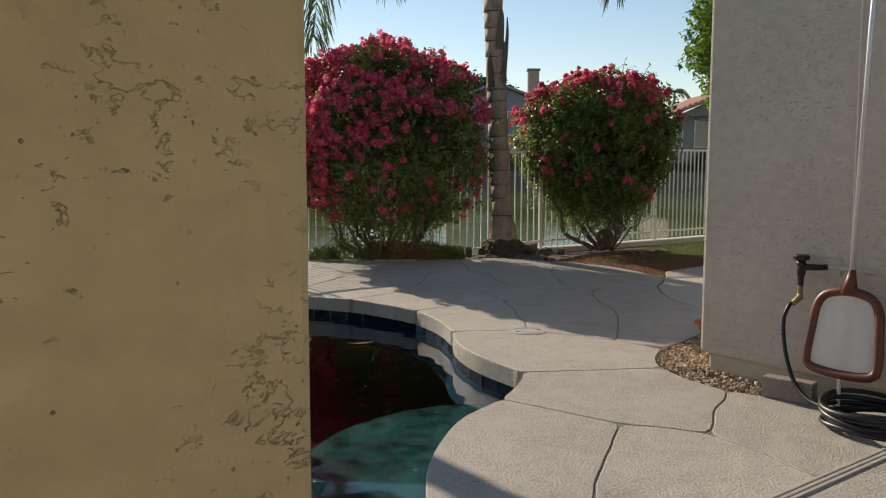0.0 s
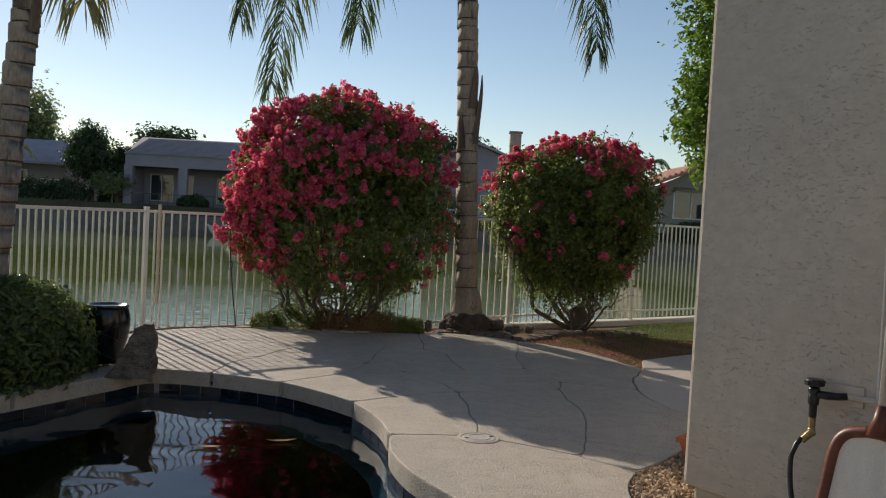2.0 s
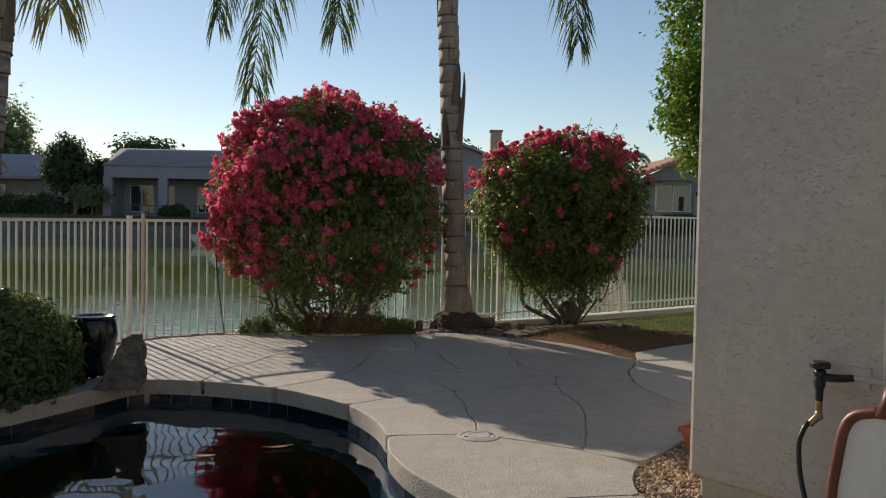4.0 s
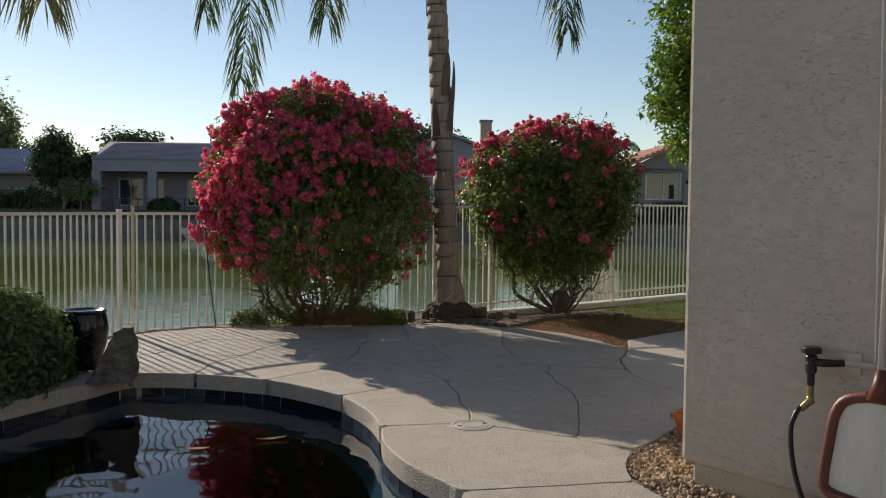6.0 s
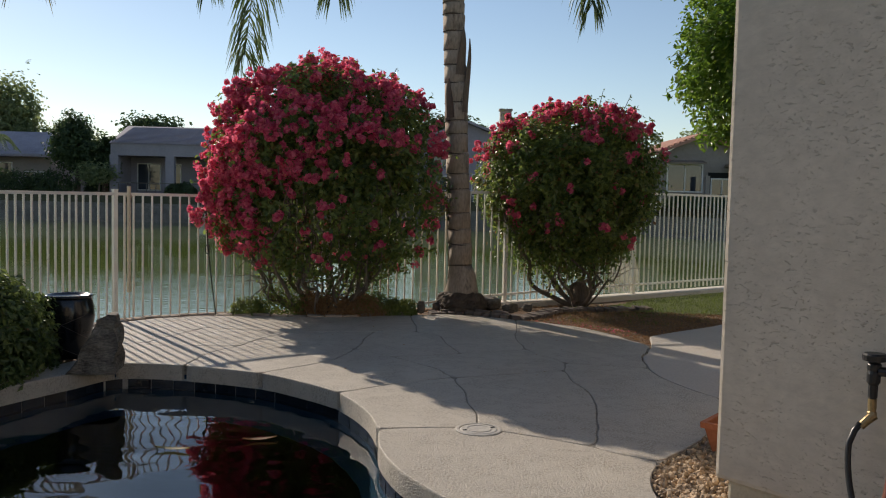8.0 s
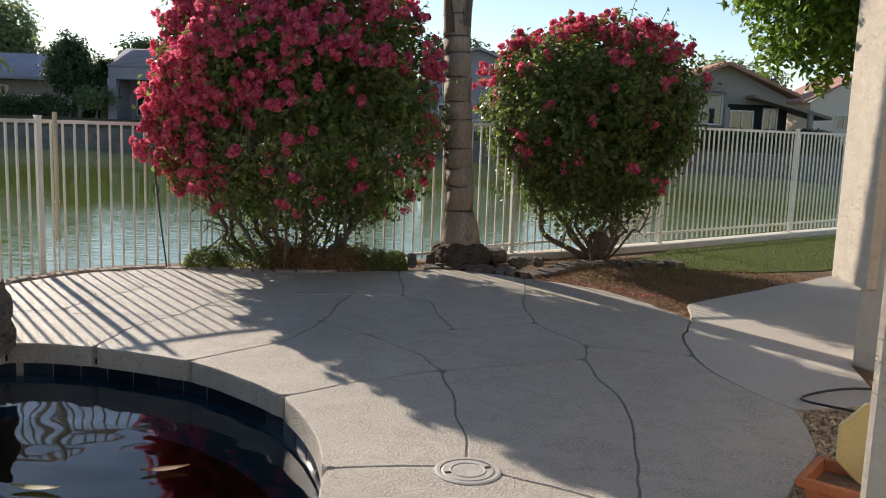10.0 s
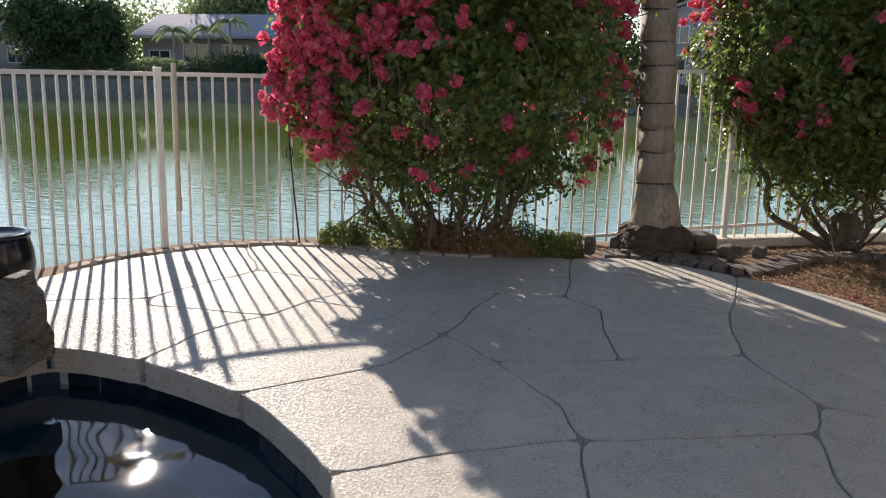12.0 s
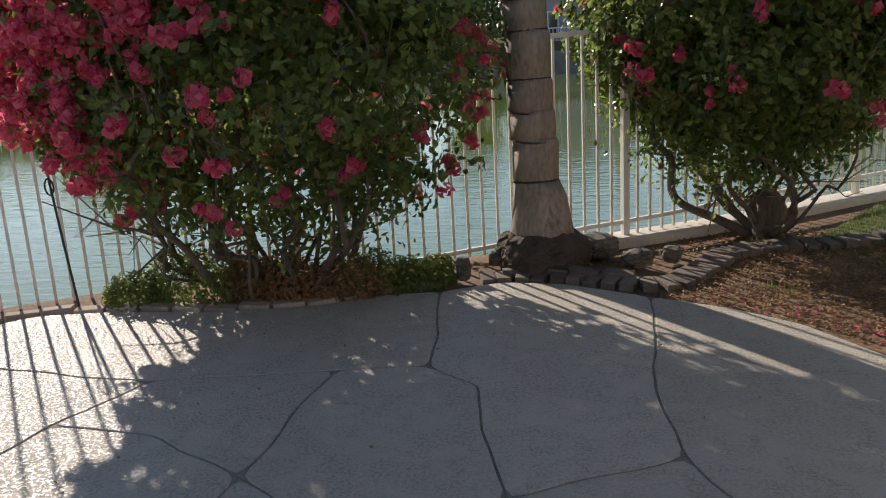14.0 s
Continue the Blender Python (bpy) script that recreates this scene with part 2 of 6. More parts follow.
M_GRASS = leaf_mat("grass_blade", (0.07, 0.10, 0.018), (0.16, 0.20, 0.04), 0.6, 0.4)
M_TURF = mat("turf_ground", (0.10, 0.12, 0.03), (0.06, 0.07, 0.018), rough=0.95, scale=6, fine=60, bump=0.5)
M_FENCE = mat("fence_paint", (0.86, 0.82, 0.73), (0.78, 0.73, 0.63), rough=0.45, scale=6, fine=60, bump=0.05, stain=(0.45, 0.36, 0.26), stain_at=0.68)
M_POLE = mat("tan_pole", (0.66, 0.56, 0.40), (0.56, 0.47, 0.32), rough=0.5, scale=8)
M_BARK = mat("palm_bark", (0.43, 0.355, 0.28), (0.235, 0.185, 0.14), rough=0.9, scale=6, fine=50, bump=0.5, stain=(0.10, 0.077, 0.058), stain_at=0.54, stretch=(1, 1, 0.35))
M_SCAR = mat("palm_scar", (0.10, 0.075, 0.055), (0.05, 0.036, 0.026), rough=0.95, scale=12, fine=60, bump=0.6)
M_BOOT = mat("palm_boot", (0.20, 0.15, 0.11), (0.10, 0.072, 0.052), rough=0.9, scale=6, fine=70, bump=0.4, stretch=(1, 1, 0.2))
M_WOOD = mat("shrub_wood", (0.20, 0.155, 0.115), (0.09, 0.07, 0.052), rough=0.9, scale=10, fine=60, bump=0.5, stretch=(1, 1, 0.3))
M_LEAF = leaf_mat("shrub_leaf", (0.055, 0.095, 0.025), (0.20, 0.25, 0.058), 0.4, 0.46, (0.22, 0.10, 0.05))
M_BRACT = leaf_mat("bougainvillea_bract", (0.55, 0.056, 0.145), (0.73, 0.20, 0.27), 0.75, 0.48, (0.68, 0.28, 0.22), 1.45)
M_COVER = leaf_mat("cover_leaf", (0.10, 0.15, 0.03), (0.20, 0.22, 0.05), 0.5, 0.35)
M_HEDGE = leaf_mat("hedge_leaf", (0.05, 0.08, 0.022), (0.16, 0.20, 0.055), 0.4, 0.4)
M_FICUS = leaf_mat("ficus_leaf", (0.065, 0.13, 0.016), (0.17, 0.26, 0.035), 0.35, 0.48)
M_FROND = leaf_mat("frond_leaf", (0.055, 0.09, 0.03), (0.13, 0.17, 0.06), 0.4, 0.35)
M_FROND_DRY = leaf_mat("frond_dry", (0.20, 0.19, 0.07), (0.33, 0.29, 0.11), 0.6, 0.35)
M_DRY = leaf_mat("dry_leaf", (0.22, 0.11, 0.045), (0.34, 0.20, 0.09), 0.7, 0.2)
M_FAR_LEAF = leaf_mat("far_leaf", (0.03, 0.055, 0.022), (0.07, 0.105, 0.035), 0.6, 0.3)
M_FAR_LIGHT = leaf_mat("far_light_leaf", (0.13, 0.17, 0.08), (0.25, 0.29, 0.13), 0.6, 0.5)
M_ROCK = mat("boulder_stone", (0.22, 0.19, 0.15), (0.05, 0.042, 0.033), rough=0.9, scale=6, fine=34, bump=0.9, dist=0.02, stretch=(1, 1, 2.5))
M_GLAZE = mat("black_glaze", (0.012, 0.013, 0.015), (0.006, 0.006, 0.007), rough=0.18, scale=5, bump=0.03)
# lit and shaded copies of one brick: sun and shade are in the colour
M_BRICK_LIT = mat("sunlit_brick", (0.46, 0.375, 0.30), (0.33, 0.265, 0.21), rough=0.95, scale=9, fine=60, bump=0.5, rand=0.22)
M_BRICK_SHADE = mat("shaded_brick", (0.21, 0.165, 0.135), (0.12, 0.095, 0.08), rough=0.95, scale=9, fine=60, bump=0.5, rand=0.25)
M_CURB = mat("curb_concrete", (0.70, 0.64, 0.54), (0.54, 0.49, 0.41), rough=0.9, scale=4, fine=40, bump=0.3)
M_GROUT = mat("tile_grout", (0.40, 0.39, 0.37), (0.26, 0.25, 0.235), rough=0.9, scale=9)
M_SEAWALL = mat("seawall", (0.22, 0.2, 0.18), (0.11, 0.1, 0.09), rough=0.95, scale=2, fine=20, bump=0.4)
M_TERRA = mat("terracotta", (0.50, 0.17, 0.075), (0.38, 0.12, 0.05), rough=0.8, scale=9, fine=50, bump=0.15)
M_YELLOW = mat("cream_plastic", (0.66, 0.55, 0.27), (0.56, 0.46, 0.22), rough=0.5, scale=5, bump=0.05)
M_RUBBER = mat("black_rubber", (0.013, 0.013, 0.014), (0.008, 0.008, 0.008), rough=0.4, scale=20, bump=0.05)
M_BRASS = mat("worn_brass", (0.45, 0.33, 0.16), (0.25, 0.19, 0.1), rough=0.45, metal=0.8, scale=20, bump=0.2)
M_RUST = mat("net_frame_brown", (0.17, 0.045, 0.022), (0.10, 0.028, 0.015), rough=0.45, scale=9, bump=0.1)
M_WHITE = mat("pole_aluminium", (0.75, 0.74, 0.72), (0.62, 0.61, 0.6), rough=0.35, scale=6, bump=0.03, metal=0.35)
M_NET = mat("net_cloth", (0.80, 0.76, 0.68), (0.62, 0.58, 0.51), rough=0.95, scale=7, fine=300, bump=0.3, spec=0.1, stretch=(1, 1, 0.3))
M_DRAIN = mat("drain_plastic", (0.52, 0.49, 0.43), (0.4, 0.37, 0.33), rough=0.6, scale=14, bump=0.2)
# near-black fill painted where only the shade of an opening would be
M_SHADE_FILL = mat("painted_shade", (0.012, 0.012, 0.012), (0.008, 0.008, 0.008), rough=0.9, bump=0)
M_STONE = mat("gravel_stone", (0.50, 0.37, 0.235), (0.30, 0.215, 0.14), rough=0.85, scale=20, fine=80, bump=0.3, island=0.5)
M_BLOCK = mat("concrete_block", (0.32, 0.27, 0.22), (0.22, 0.18, 0.15), rough=0.95, scale=14, fine=60, bump=0.5)
M_H_GREY = mat("far_stucco_grey", (0.35, 0.32, 0.355), (0.29, 0.27, 0.30), rough=0.9, scale=0.7, fine=6, bump=0.1)
M_H_TAN = mat("far_stucco_tan", (0.33, 0.29, 0.26), (0.27, 0.235, 0.21), rough=0.9, scale=0.7, fine=6, bump=0.1)
M_H_CREAM = mat("far_stucco_cream", (0.74, 0.64, 0.5), (0.66, 0.56, 0.44), rough=0.9, scale=0.7, fine=6, bump=0.1)
M_R_GREY = mat("far_tile_grey", (0.42, 0.38, 0.42), (0.3, 0.27, 0.3), rough=0.8, scale=1.2, fine=9, bump=0.3)
M_R_RED = mat("far_tile_red", (0.44, 0.235, 0.175), (0.34, 0.175, 0.13), rough=0.8, scale=1.2, fine=9, bump=0.3)
M_R_BROWN = mat("far_tile_brown", (0.28, 0.22, 0.18), (0.19, 0.15, 0.12), rough=0.8, scale=1.2, fine=9, bump=0.3)
M_TRIM = mat("far_white_trim", (0.78, 0.76, 0.72), (0.7, 0.68, 0.64), rough=0.6, scale=3, bump=0.02)
M_GLASS = mat("far_window_glass", (0.05, 0.06, 0.075), (0.03, 0.035, 0.045), rough=0.06, scale=1, bump=0.0, spec=0.8)
M_BRICKRED = mat("chimney_brick", (0.50, 0.38, 0.30), (0.38, 0.28, 0.22), rough=0.9, scale=3, bump=0.3)
M_FARGROUND = mat("far_ground", (0.10, 0.10, 0.055), (0.06, 0.06, 0.035), rough=0.95, scale=0.2, fine=4, bump=0.3)


# ---- shape helpers ----
rng = np.random.default_rng(7)


def empty(name, x=0.0, y=0.0, z=0.0, rz=0.0):
    e = new(name)
    e.empty_display_size = 0.1
    e.matrix_basis = pose(x, y, z, 0, 0, rz)
    return e


def part(name, bm, material, parent=None, label="", smooth=False, at=None):
    """Links a bmesh as one mesh object, under a thing or a part where one is given; at: its pose under its parent."""
    me = bpy.data.meshes.new(name)
    bm.to_mesh(me)
    bm.free()
    me.materials.append(material)
    if smooth:
        me.shade_smooth()
    ob = new(name, me)
    ob.parent = parent
    if at is not None:
        ob.matrix_basis = at
    if label:
        tagged(ob, label=label)
    return ob


def raw(name, verts, faces, material, parent=None, label="", smooth=False, at=None):
    me = bpy.data.meshes.new(name)
    me.from_pydata([tuple(map(float, v)) for v in verts], [], [tuple(map(int, f)) for f in faces])
    me.materials.append(material)
    if smooth:
        me.shade_smooth()
    ob = new(name, me)
    ob.parent = parent
    if at is not None:
        ob.matrix_basis = at
    if label:
        tagged(ob, label=label)
    return ob


def box(sx, sy, sz, m=None, bevel=0.0, bm=None):
    """A box of that size, standing on its pose's origin."""
    own = bmesh.new()
    bmesh.ops.create_cube(own, size=1.0, matrix=Matrix.Translation((0, 0, sz / 2)) @ Matrix.Diagonal((sx, sy, sz, 1)))
    if bevel:
        bmesh.ops.bevel(own, geom=list(own.edges), offset=bevel, segments=2, affect="EDGES", profile=0.6)
    if m is not None:
        own.transform(m)
    if bm is None:
        return own
    add_bm(bm, own)
    return bm


def add_bm(bm, other):
    vs = {v: bm.verts.new(v.co) for v in other.verts}
    for f in other.faces:
        bm.faces.new([vs[v] for v in f.verts])
    other.free()


def tube(path, radii, seg=8, bm=None, caps=True):
    """A round tube along a path, with a radius at each point."""
    bm = bm or bmesh.new()
    path = [Vector(p) for p in path]
    radii = radii if hasattr(radii, "__len__") else [radii] * len(path)
    rings, side = [], None
    for i, p in enumerate(path):
        d = (path[min(i + 1, len(path) - 1)] - path[max(i - 1, 0)]).normalized()
        if side is None:
            side = d.cross(Vector((0, 0, 1)) if abs(d.z) < 0.9 else Vector((1, 0, 0))).normalized()
        side = (side - d * side.dot(d)).normalized()
        up = d.cross(side)
        rings.append([bm.verts.new(p + (side * math.cos(a) + up * math.sin(a)) * radii[i]) for a in (2 * math.pi * k / seg for k in range(seg))])
    for a, b in zip(rings, rings[1:]):
        for k in range(seg):
            bm.faces.new((a[k], a[(k + 1) % seg], b[(k + 1) % seg], b[k]))
    if caps:
        bm.faces.new(list(reversed(rings[0])))
        bm.faces.new(rings[-1])
    return bm


def lathe(profile, seg=24, bm=None, m=None):
    """A turned shape from (radius, height) pairs."""
    bm = bm or bmesh.new()
    rings = []
    for r, z in profile:
        ring = []
        for k in range(seg):
            a = 2 * math.pi * k / seg
            co = Vector((r * math.cos(a), r * math.sin(a), z))
            ring.append(bm.verts.new(m @ co if m is not None else co))
        rings.append(ring)
    for a, b in zip(rings, rings[1:]):
        for k in range(seg):
            bm.faces.new((a[k], a[(k + 1) % seg], b[(k + 1) % seg], b[k]))
    bm.faces.new(list(reversed(rings[0])))
    bm.faces.new(rings[-1])
    return bm


def prism(poly, z0, z1, bm=None):
    bm = bm or bmesh.new()
    lo = [bm.verts.new((x, y, z0)) for x, y in poly]
    hi = [bm.verts.new((x, y, z1)) for x, y in poly]
    n = len(poly)
    bm.faces.new(hi)
    bm.faces.new(list(reversed(lo)))
    for k in range(n):
        bm.faces.new((lo[k], lo[(k + 1) % n], hi[(k + 1) % n], hi[k]))
    bmesh.ops.recalc_face_normals(bm, faces=bm.faces)
    return bm


def curve_through(points, step):
    """Points of a smooth (Catmull-Rom) line through the given ones, about a step apart."""
    pts = [Vector(p) for p in points]
    out = []
    for i in range(len(pts) - 1):
        p0, p1, p2, p3 = pts[max(i - 1, 0)], pts[i], pts[i + 1], pts[min(i + 2, len(pts) - 1)]
        n = max(1, round((p2 - p1).length / step))
        for k in range(n):
            t = k / n
            out.append(0.5 * (2 * p1 + (p2 - p0) * t + (2 * p0 - 5 * p1 + 4 * p2 - p3) * t * t + (3 * p1 - p0 - 3 * p2 + p3) * t ** 3))
    out.append(pts[-1])
    return out


def leaves(centres, normals, size, spread=0.35, aspect=0.55, fold=0.25, droop=0.0):
    """Folded four-cornered leaves, two triangles each side of the rib: verts and faces."""
    n = len(centres)
    c = np.asarray(centres, float)
    nv = np.asarray(normals, float) + rng.normal(0, spread, (n, 3))
    nv /= np.linalg.norm(nv, axis=1)[:, None] + 1e-9
    r = rng.normal(size=(n, 3))
    r[:, 2] -= droop
    ax = r - nv * (r * nv).sum(1)[:, None]
    ax /= np.linalg.norm(ax, axis=1)[:, None] + 1e-9
    sd = np.cross(nv, ax)
    s = (size * rng.uniform(0.65, 1.3, n))[:, None]
    base, tip = c - ax * s * 0.5, c + ax * s * 0.5
    l = c + sd * s * aspect * 0.5 + nv * s * fold * 0.5 - ax * s * 0.08
    q = c - sd * s * aspect * 0.5 + nv * s * fold * 0.5 - ax * s * 0.08
    v = np.stack([base, q, tip, l], 1).reshape(-1, 3)
    i = np.arange(n)[:, None] * 4
    f = np.concatenate([i + [0, 1, 2], i + [0, 2, 3]], 0)
    return v, f


def lumpy(u, amp, freq, seed):
    """An uneven radius for each direction."""
    k = np.random.default_rng(seed)
    out = np.ones(len(u))
    for j in range(9):
        d = k.normal(size=3) * freq * (1 + 0.35 * j)
        out += amp / (1 + 0.3 * j) * np.sin(u @ d + k.uniform(0, 6.28))
    return out


def crown_points(n, centre, radii, seed, amp=0.06, freq=3.0, inner=0.55, low=-1.0):
    """Places and outward ways in the outer shell of an uneven crown."""
    k = np.random.default_rng(seed)
    u = k.normal(size=(int(n * 1.6), 3))
    u /= np.linalg.norm(u, axis=1)[:, None]
    u = u[u[:, 2] > low][:n]
    rad = lumpy(u, amp, freq, seed) * (inner + (1 - inner) * k.uniform(0, 1, len(u)) ** 0.6)
    return np.asarray(centre) + u * rad[:, None] * np.asarray(radii), u


# ---- the ground plan ----
POOL = [(-2.91, 7.62), (-2.67, 8.09), (-2.47, 8.47), (-2.25, 8.86), (-1.69, 8.83), (-1.01, 8.58), (-0.65, 8.31), (-0.305, 7.95), (-0.06, 7.45), (0.05, 6.98),
        (0.08, 6.6), (0.2, 6.2), (0.36, 5.9), (0.52, 5.62), (0.49, 5.38), (0.34, 4.98), (0.1, 4.6), (-0.02, 4.2), (-0.08, 3.8), (-0.1, 3.2),
        (-0.35, 2.5), (-1.0, 1.95), (-2.0, 1.85), (-3.0, 2.2), (-3.65, 3.2), (-3.85, 5.0), (-3.5, 6.6)]
NODE = {f"p{i}": p for i, p in enumerate(POOL)}
NODE.update(jx=(-2.62, 9.12), jL=(-3.15, 9.58), jA=(-2.34, 9.93), jB=(-2.25, 9.76), h1=(-1.66, 9.33), h2=(-1.43, 9.81), h3=(-1.34, 10.2), h4=(-1.1, 10.7),
            b00=(-3.42, 9.95), b0=(-3.3, 10.45), b1=(-3.2, 10.86), b2=(-2.99, 11.22), b3=(-2.73, 11.54), jt=(-2.53, 11.62), b4=(-2.34, 11.78), b5=(-1.84, 11.84),
            b6=(-1.23, 11.8), b7=(-0.59, 11.87), b8=(-0.14, 12.08), b9=(0.2, 12.13), b10=(0.59, 12.31), b11=(1.0, 12.24), b12=(1.5, 11.93), b13=(1.9, 11.7),
            b14=(2.22, 11.4), b15=(2.51, 10.85), n0=(2.7, 10.2), n01=(2.46, 9.68), n1=(2.36, 9.07), n12=(2.36, 8.74), n2=(2.44, 8.4), n3=(2.61, 7.97), jC=(-2.04, 10.88), jD=(-2.21, 10.4),
            a1=(0.28, 10.86), e1=(-0.18, 10.82), e0=(-0.31, 9.77), e2=(-0.81, 10.12), q1=(1.42, 4.34), q0=(0.98, 4.5), q2=(0.8, 3.98), q3=(0.6, 3.3),
            o1=(0.1, 8.26), k1=(0.61, 8.54), k2=(0.67, 7.85), dr=(0.7, 7.05), f1=(0.07, 9.4), f2=(0.47, 8.9), r1=(-0.45, 9.2), c0=(0.55, 10.62), c1=(0.58, 10.18),
            c2=(0.71, 9.62), d1=(1.41, 11.05), d2=(1.34, 10.53), d3=(1.37, 9.93), d4=(1.65, 9.25), l0=(1.57, 8.9), l1=(1.63, 7.95), l2=(1.58, 7.58), m1=(1.5, 7.1),
            m2=(1.36, 6.66), g1=(2.45, 7.35), g2=(1.95, 6.66), g3=(1.7, 6.38), g4=(1.57, 6.1), g5=(1.53, 5.75), g6=(1.67, 5.36), g7=(1.79, 5.18), g8=(2.0, 5.02),
            x0=(1.75, 3.69), x2=(2.9, 4.57), x3=(0.9, 3.04), y0=(3.9, 3.2), y1=(5.6, 0.9), y2=(5.6, -3.2), y3=(-5.2, -3.2), y4=(-5.2, 1.6),
            s0=(-2.75, 8.75), s1=(-2.98, 8.25), s2=(-3.22, 7.72), s3=(-3.8, 6.75), s4=(-4.2, 5.0), s5=(-4.0, 3.0), w0=(2.86, 10.88), w1=(5.09, 12.75), w2=(8.5, 15.4),
            w3=(8.5, 12.8), w4=(3.45, 9.02), w5=(3.2, 8.1))
SLABS = ["p3 jx jL jA jB h2 h1 p4", "jL b00 b0 b1 b2 b3 jt jC jD jA", "jA jD jC h4 h3 h2 jB", "jC jt b4 b5 b6 b7 b8 b9 a1 e1 h4", "h3 h4 e1 e0 e2",
         "p4 h1 h2 h3 e2 e0 r1 p5", "p5 r1 e0 f1 f2 k1 o1 p7 p6", "e0 e1 a1 c0 c1 c2 f1", "a1 b9 b10 b11 b12 d1 d2 d3 c2 c1 c0", "b12 b13 b14 b15 n0 n01 n1 d4 d3 d2 d1",
         "f1 c2 d3 d4 l0 k1 f2", "p7 o1 k1 k2 dr p9 p8", "dr k2 k1 l0 l1 l2 m1 m2", "l0 d4 n1 n12 n2 n3 g1 g2 g3 m2 m1 l2 l1", "p9 dr m2 g3 g4 g5 p13 p12 p11 p10",
         "p13 g5 g6 g7 q1 q0 p15 p14", "p15 q0 q2 q3 p19 p18 p17 p16", "q0 q1 x0 x3 q3 q2", "q1 g7 g8 x2 x0", "p19 q3 x3 x0 x2 y0 y1 y2 y3 y4 s5 p24 p23 p22 p21 p20",
         "p0 p1 p2 p3 jx s0 s1 s2", "p24 s5 s4 s3 s2 p0 p26 p25"]
POOL_IDS = {f"p{i}" for i in range(len(POOL))}


def side_points(a, b, step=0.07):
    """An edge between two slabs as a gently wandering line, the same from both sides."""
    flip = a > b
    if flip:
        a, b = b, a
    p, q = Vector((*NODE[a], 0)), Vector((*NODE[b], 0))
    out = []
    if a in POOL_IDS and b in POOL_IDS:
        i, j = int(a[1:]), int(b[1:])
        if (i + 1) % len(POOL) != j:
            i, j, p, q, flip = j, i, q, p, not flip
        pts = [Vector((*POOL[(i + d) % len(POOL)], 0)) for d in (-1, 0, 1, 2)]
        p0, p1, p2, p3 = pts
        n = max(2, round((p2 - p1).length / step))
        for k in range(n + 1):
            t = k / n
            out.append(0.5 * (2 * p1 + (p2 - p0) * t + (2 * p0 - 5 * p1 + 4 * p2 - p3) * t * t + (3 * p1 - p0 - 3 * p2 + p3) * t ** 3))
    else:
        n = max(2, round((q - p).length / step))
        side = (q - p).cross(Vector((0, 0, 1))).normalized()
        edge = a[0] in "bxy" and b[0] in "bxy"
        for k in range(n + 1):
            t = k / n
            c = p.lerp(q, t)
            w = 0.0 if edge else min(0.05, 0.12 * (q - p).length) * math.sin(math.pi * t)
            out.append(c + side * w * (noise.noise(c * 2.3) * 0.9 + noise.noise(c * 9) * 0.3))
    if flip:
        out.reverse()
    return out


def slab_outline(ids):
    ids = ids.split()
    out = []
    for a, b in zip(ids, ids[1:] + ids[:1]):
        out += side_points(a, b)[:-1]
    return out


def inset(pts, d):
    """The outline drawn inwards by d, whatever way round it runs."""
    n = len(pts)
    area = sum(pts[k].x * pts[(k + 1) % n].y - pts[(k + 1) % n].x * pts[k].y for k in range(n))
    s = 1 if area > 0 else -1
    out = []
    for k in range(n):
        e1 = (pts[k] - pts[k - 1]).normalized()
        e2 = (pts[(k + 1) % n] - pts[k]).normalized()
        n1, n2 = Vector((-e1.y, e1.x, 0)) * s, Vector((-e2.y, e2.x, 0)) * s
        m = n1 + n2
        m = m.normalized() if m.length > 0.2 else n1
        out.append(pts[k] + m * d / max(0.5, m.dot(n1)))
    return out


def soften(pts, times=1):
    for _ in range(times):
        n = len(pts)
        pts = [pts[k - 1] * 0.25 + pts[k] * 0.5 + pts[(k + 1) % n] * 0.25 for k in range(n)]
    return pts


def slab_mesh(outline, gap=0.0038, thick=0.135, top=0.0):
    bm = bmesh.new()
    o = soften(inset(outline, gap))
    rings = [(o, top - thick), (o, top - 0.014), (inset(o, 0.0025), top - 0.0035), (inset(o, 0.006), top)]
    loops = [[bm.verts.new((p.x, p.y, z)) for p in r] for r, z in rings]
    n = len(o)
    for a, b in zip(loops, loops[1:]):
        for k in range(n):
            bm.faces.new((a[k], a[(k + 1) % n], b[(k + 1) % n], b[k]))
    bm.faces.new(loops[-1])
    bm.faces.new(list(reversed(loops[0])))
    bmesh.ops.recalc_face_normals(bm, faces=bm.faces)
    return bm


RIM = [q for k in range(len(POOL)) for q in side_points(f"p{k}", f"p{(k + 1) % len(POOL)}")[:-1]]


def by_pool(p):
    return min((p - q).length_squared for q in RIM) < 0.0004


deck = tagged(empty("pavement"), "pale grey textured concrete pool deck with wandering joints", "deck", kind="structure")
for ids in SLABS:
    outline = slab_outline(ids)
    part("slab", slab_mesh(outline), M_DECK, deck)
    bed = bmesh.new()
    back, here = inset(outline, 0.016), inset(outline, 0.001)
    bed.faces.new([bed.verts.new((*(q if by_pool(p) else r).xy, -0.005)) for p, q, r in zip(outline, back, here)])
    bmesh.ops.recalc_face_normals(bed, faces=bed.faces)
    part("joint_filling", bed, M_BED, deck)
drain = tagged(empty("channel_drain"), "narrow slotted channel drain across the deck", "drain", kind="structure")
xa, xb = Vector((0.9, 3.04, 0)), Vector((2.92, 4.585, 0))
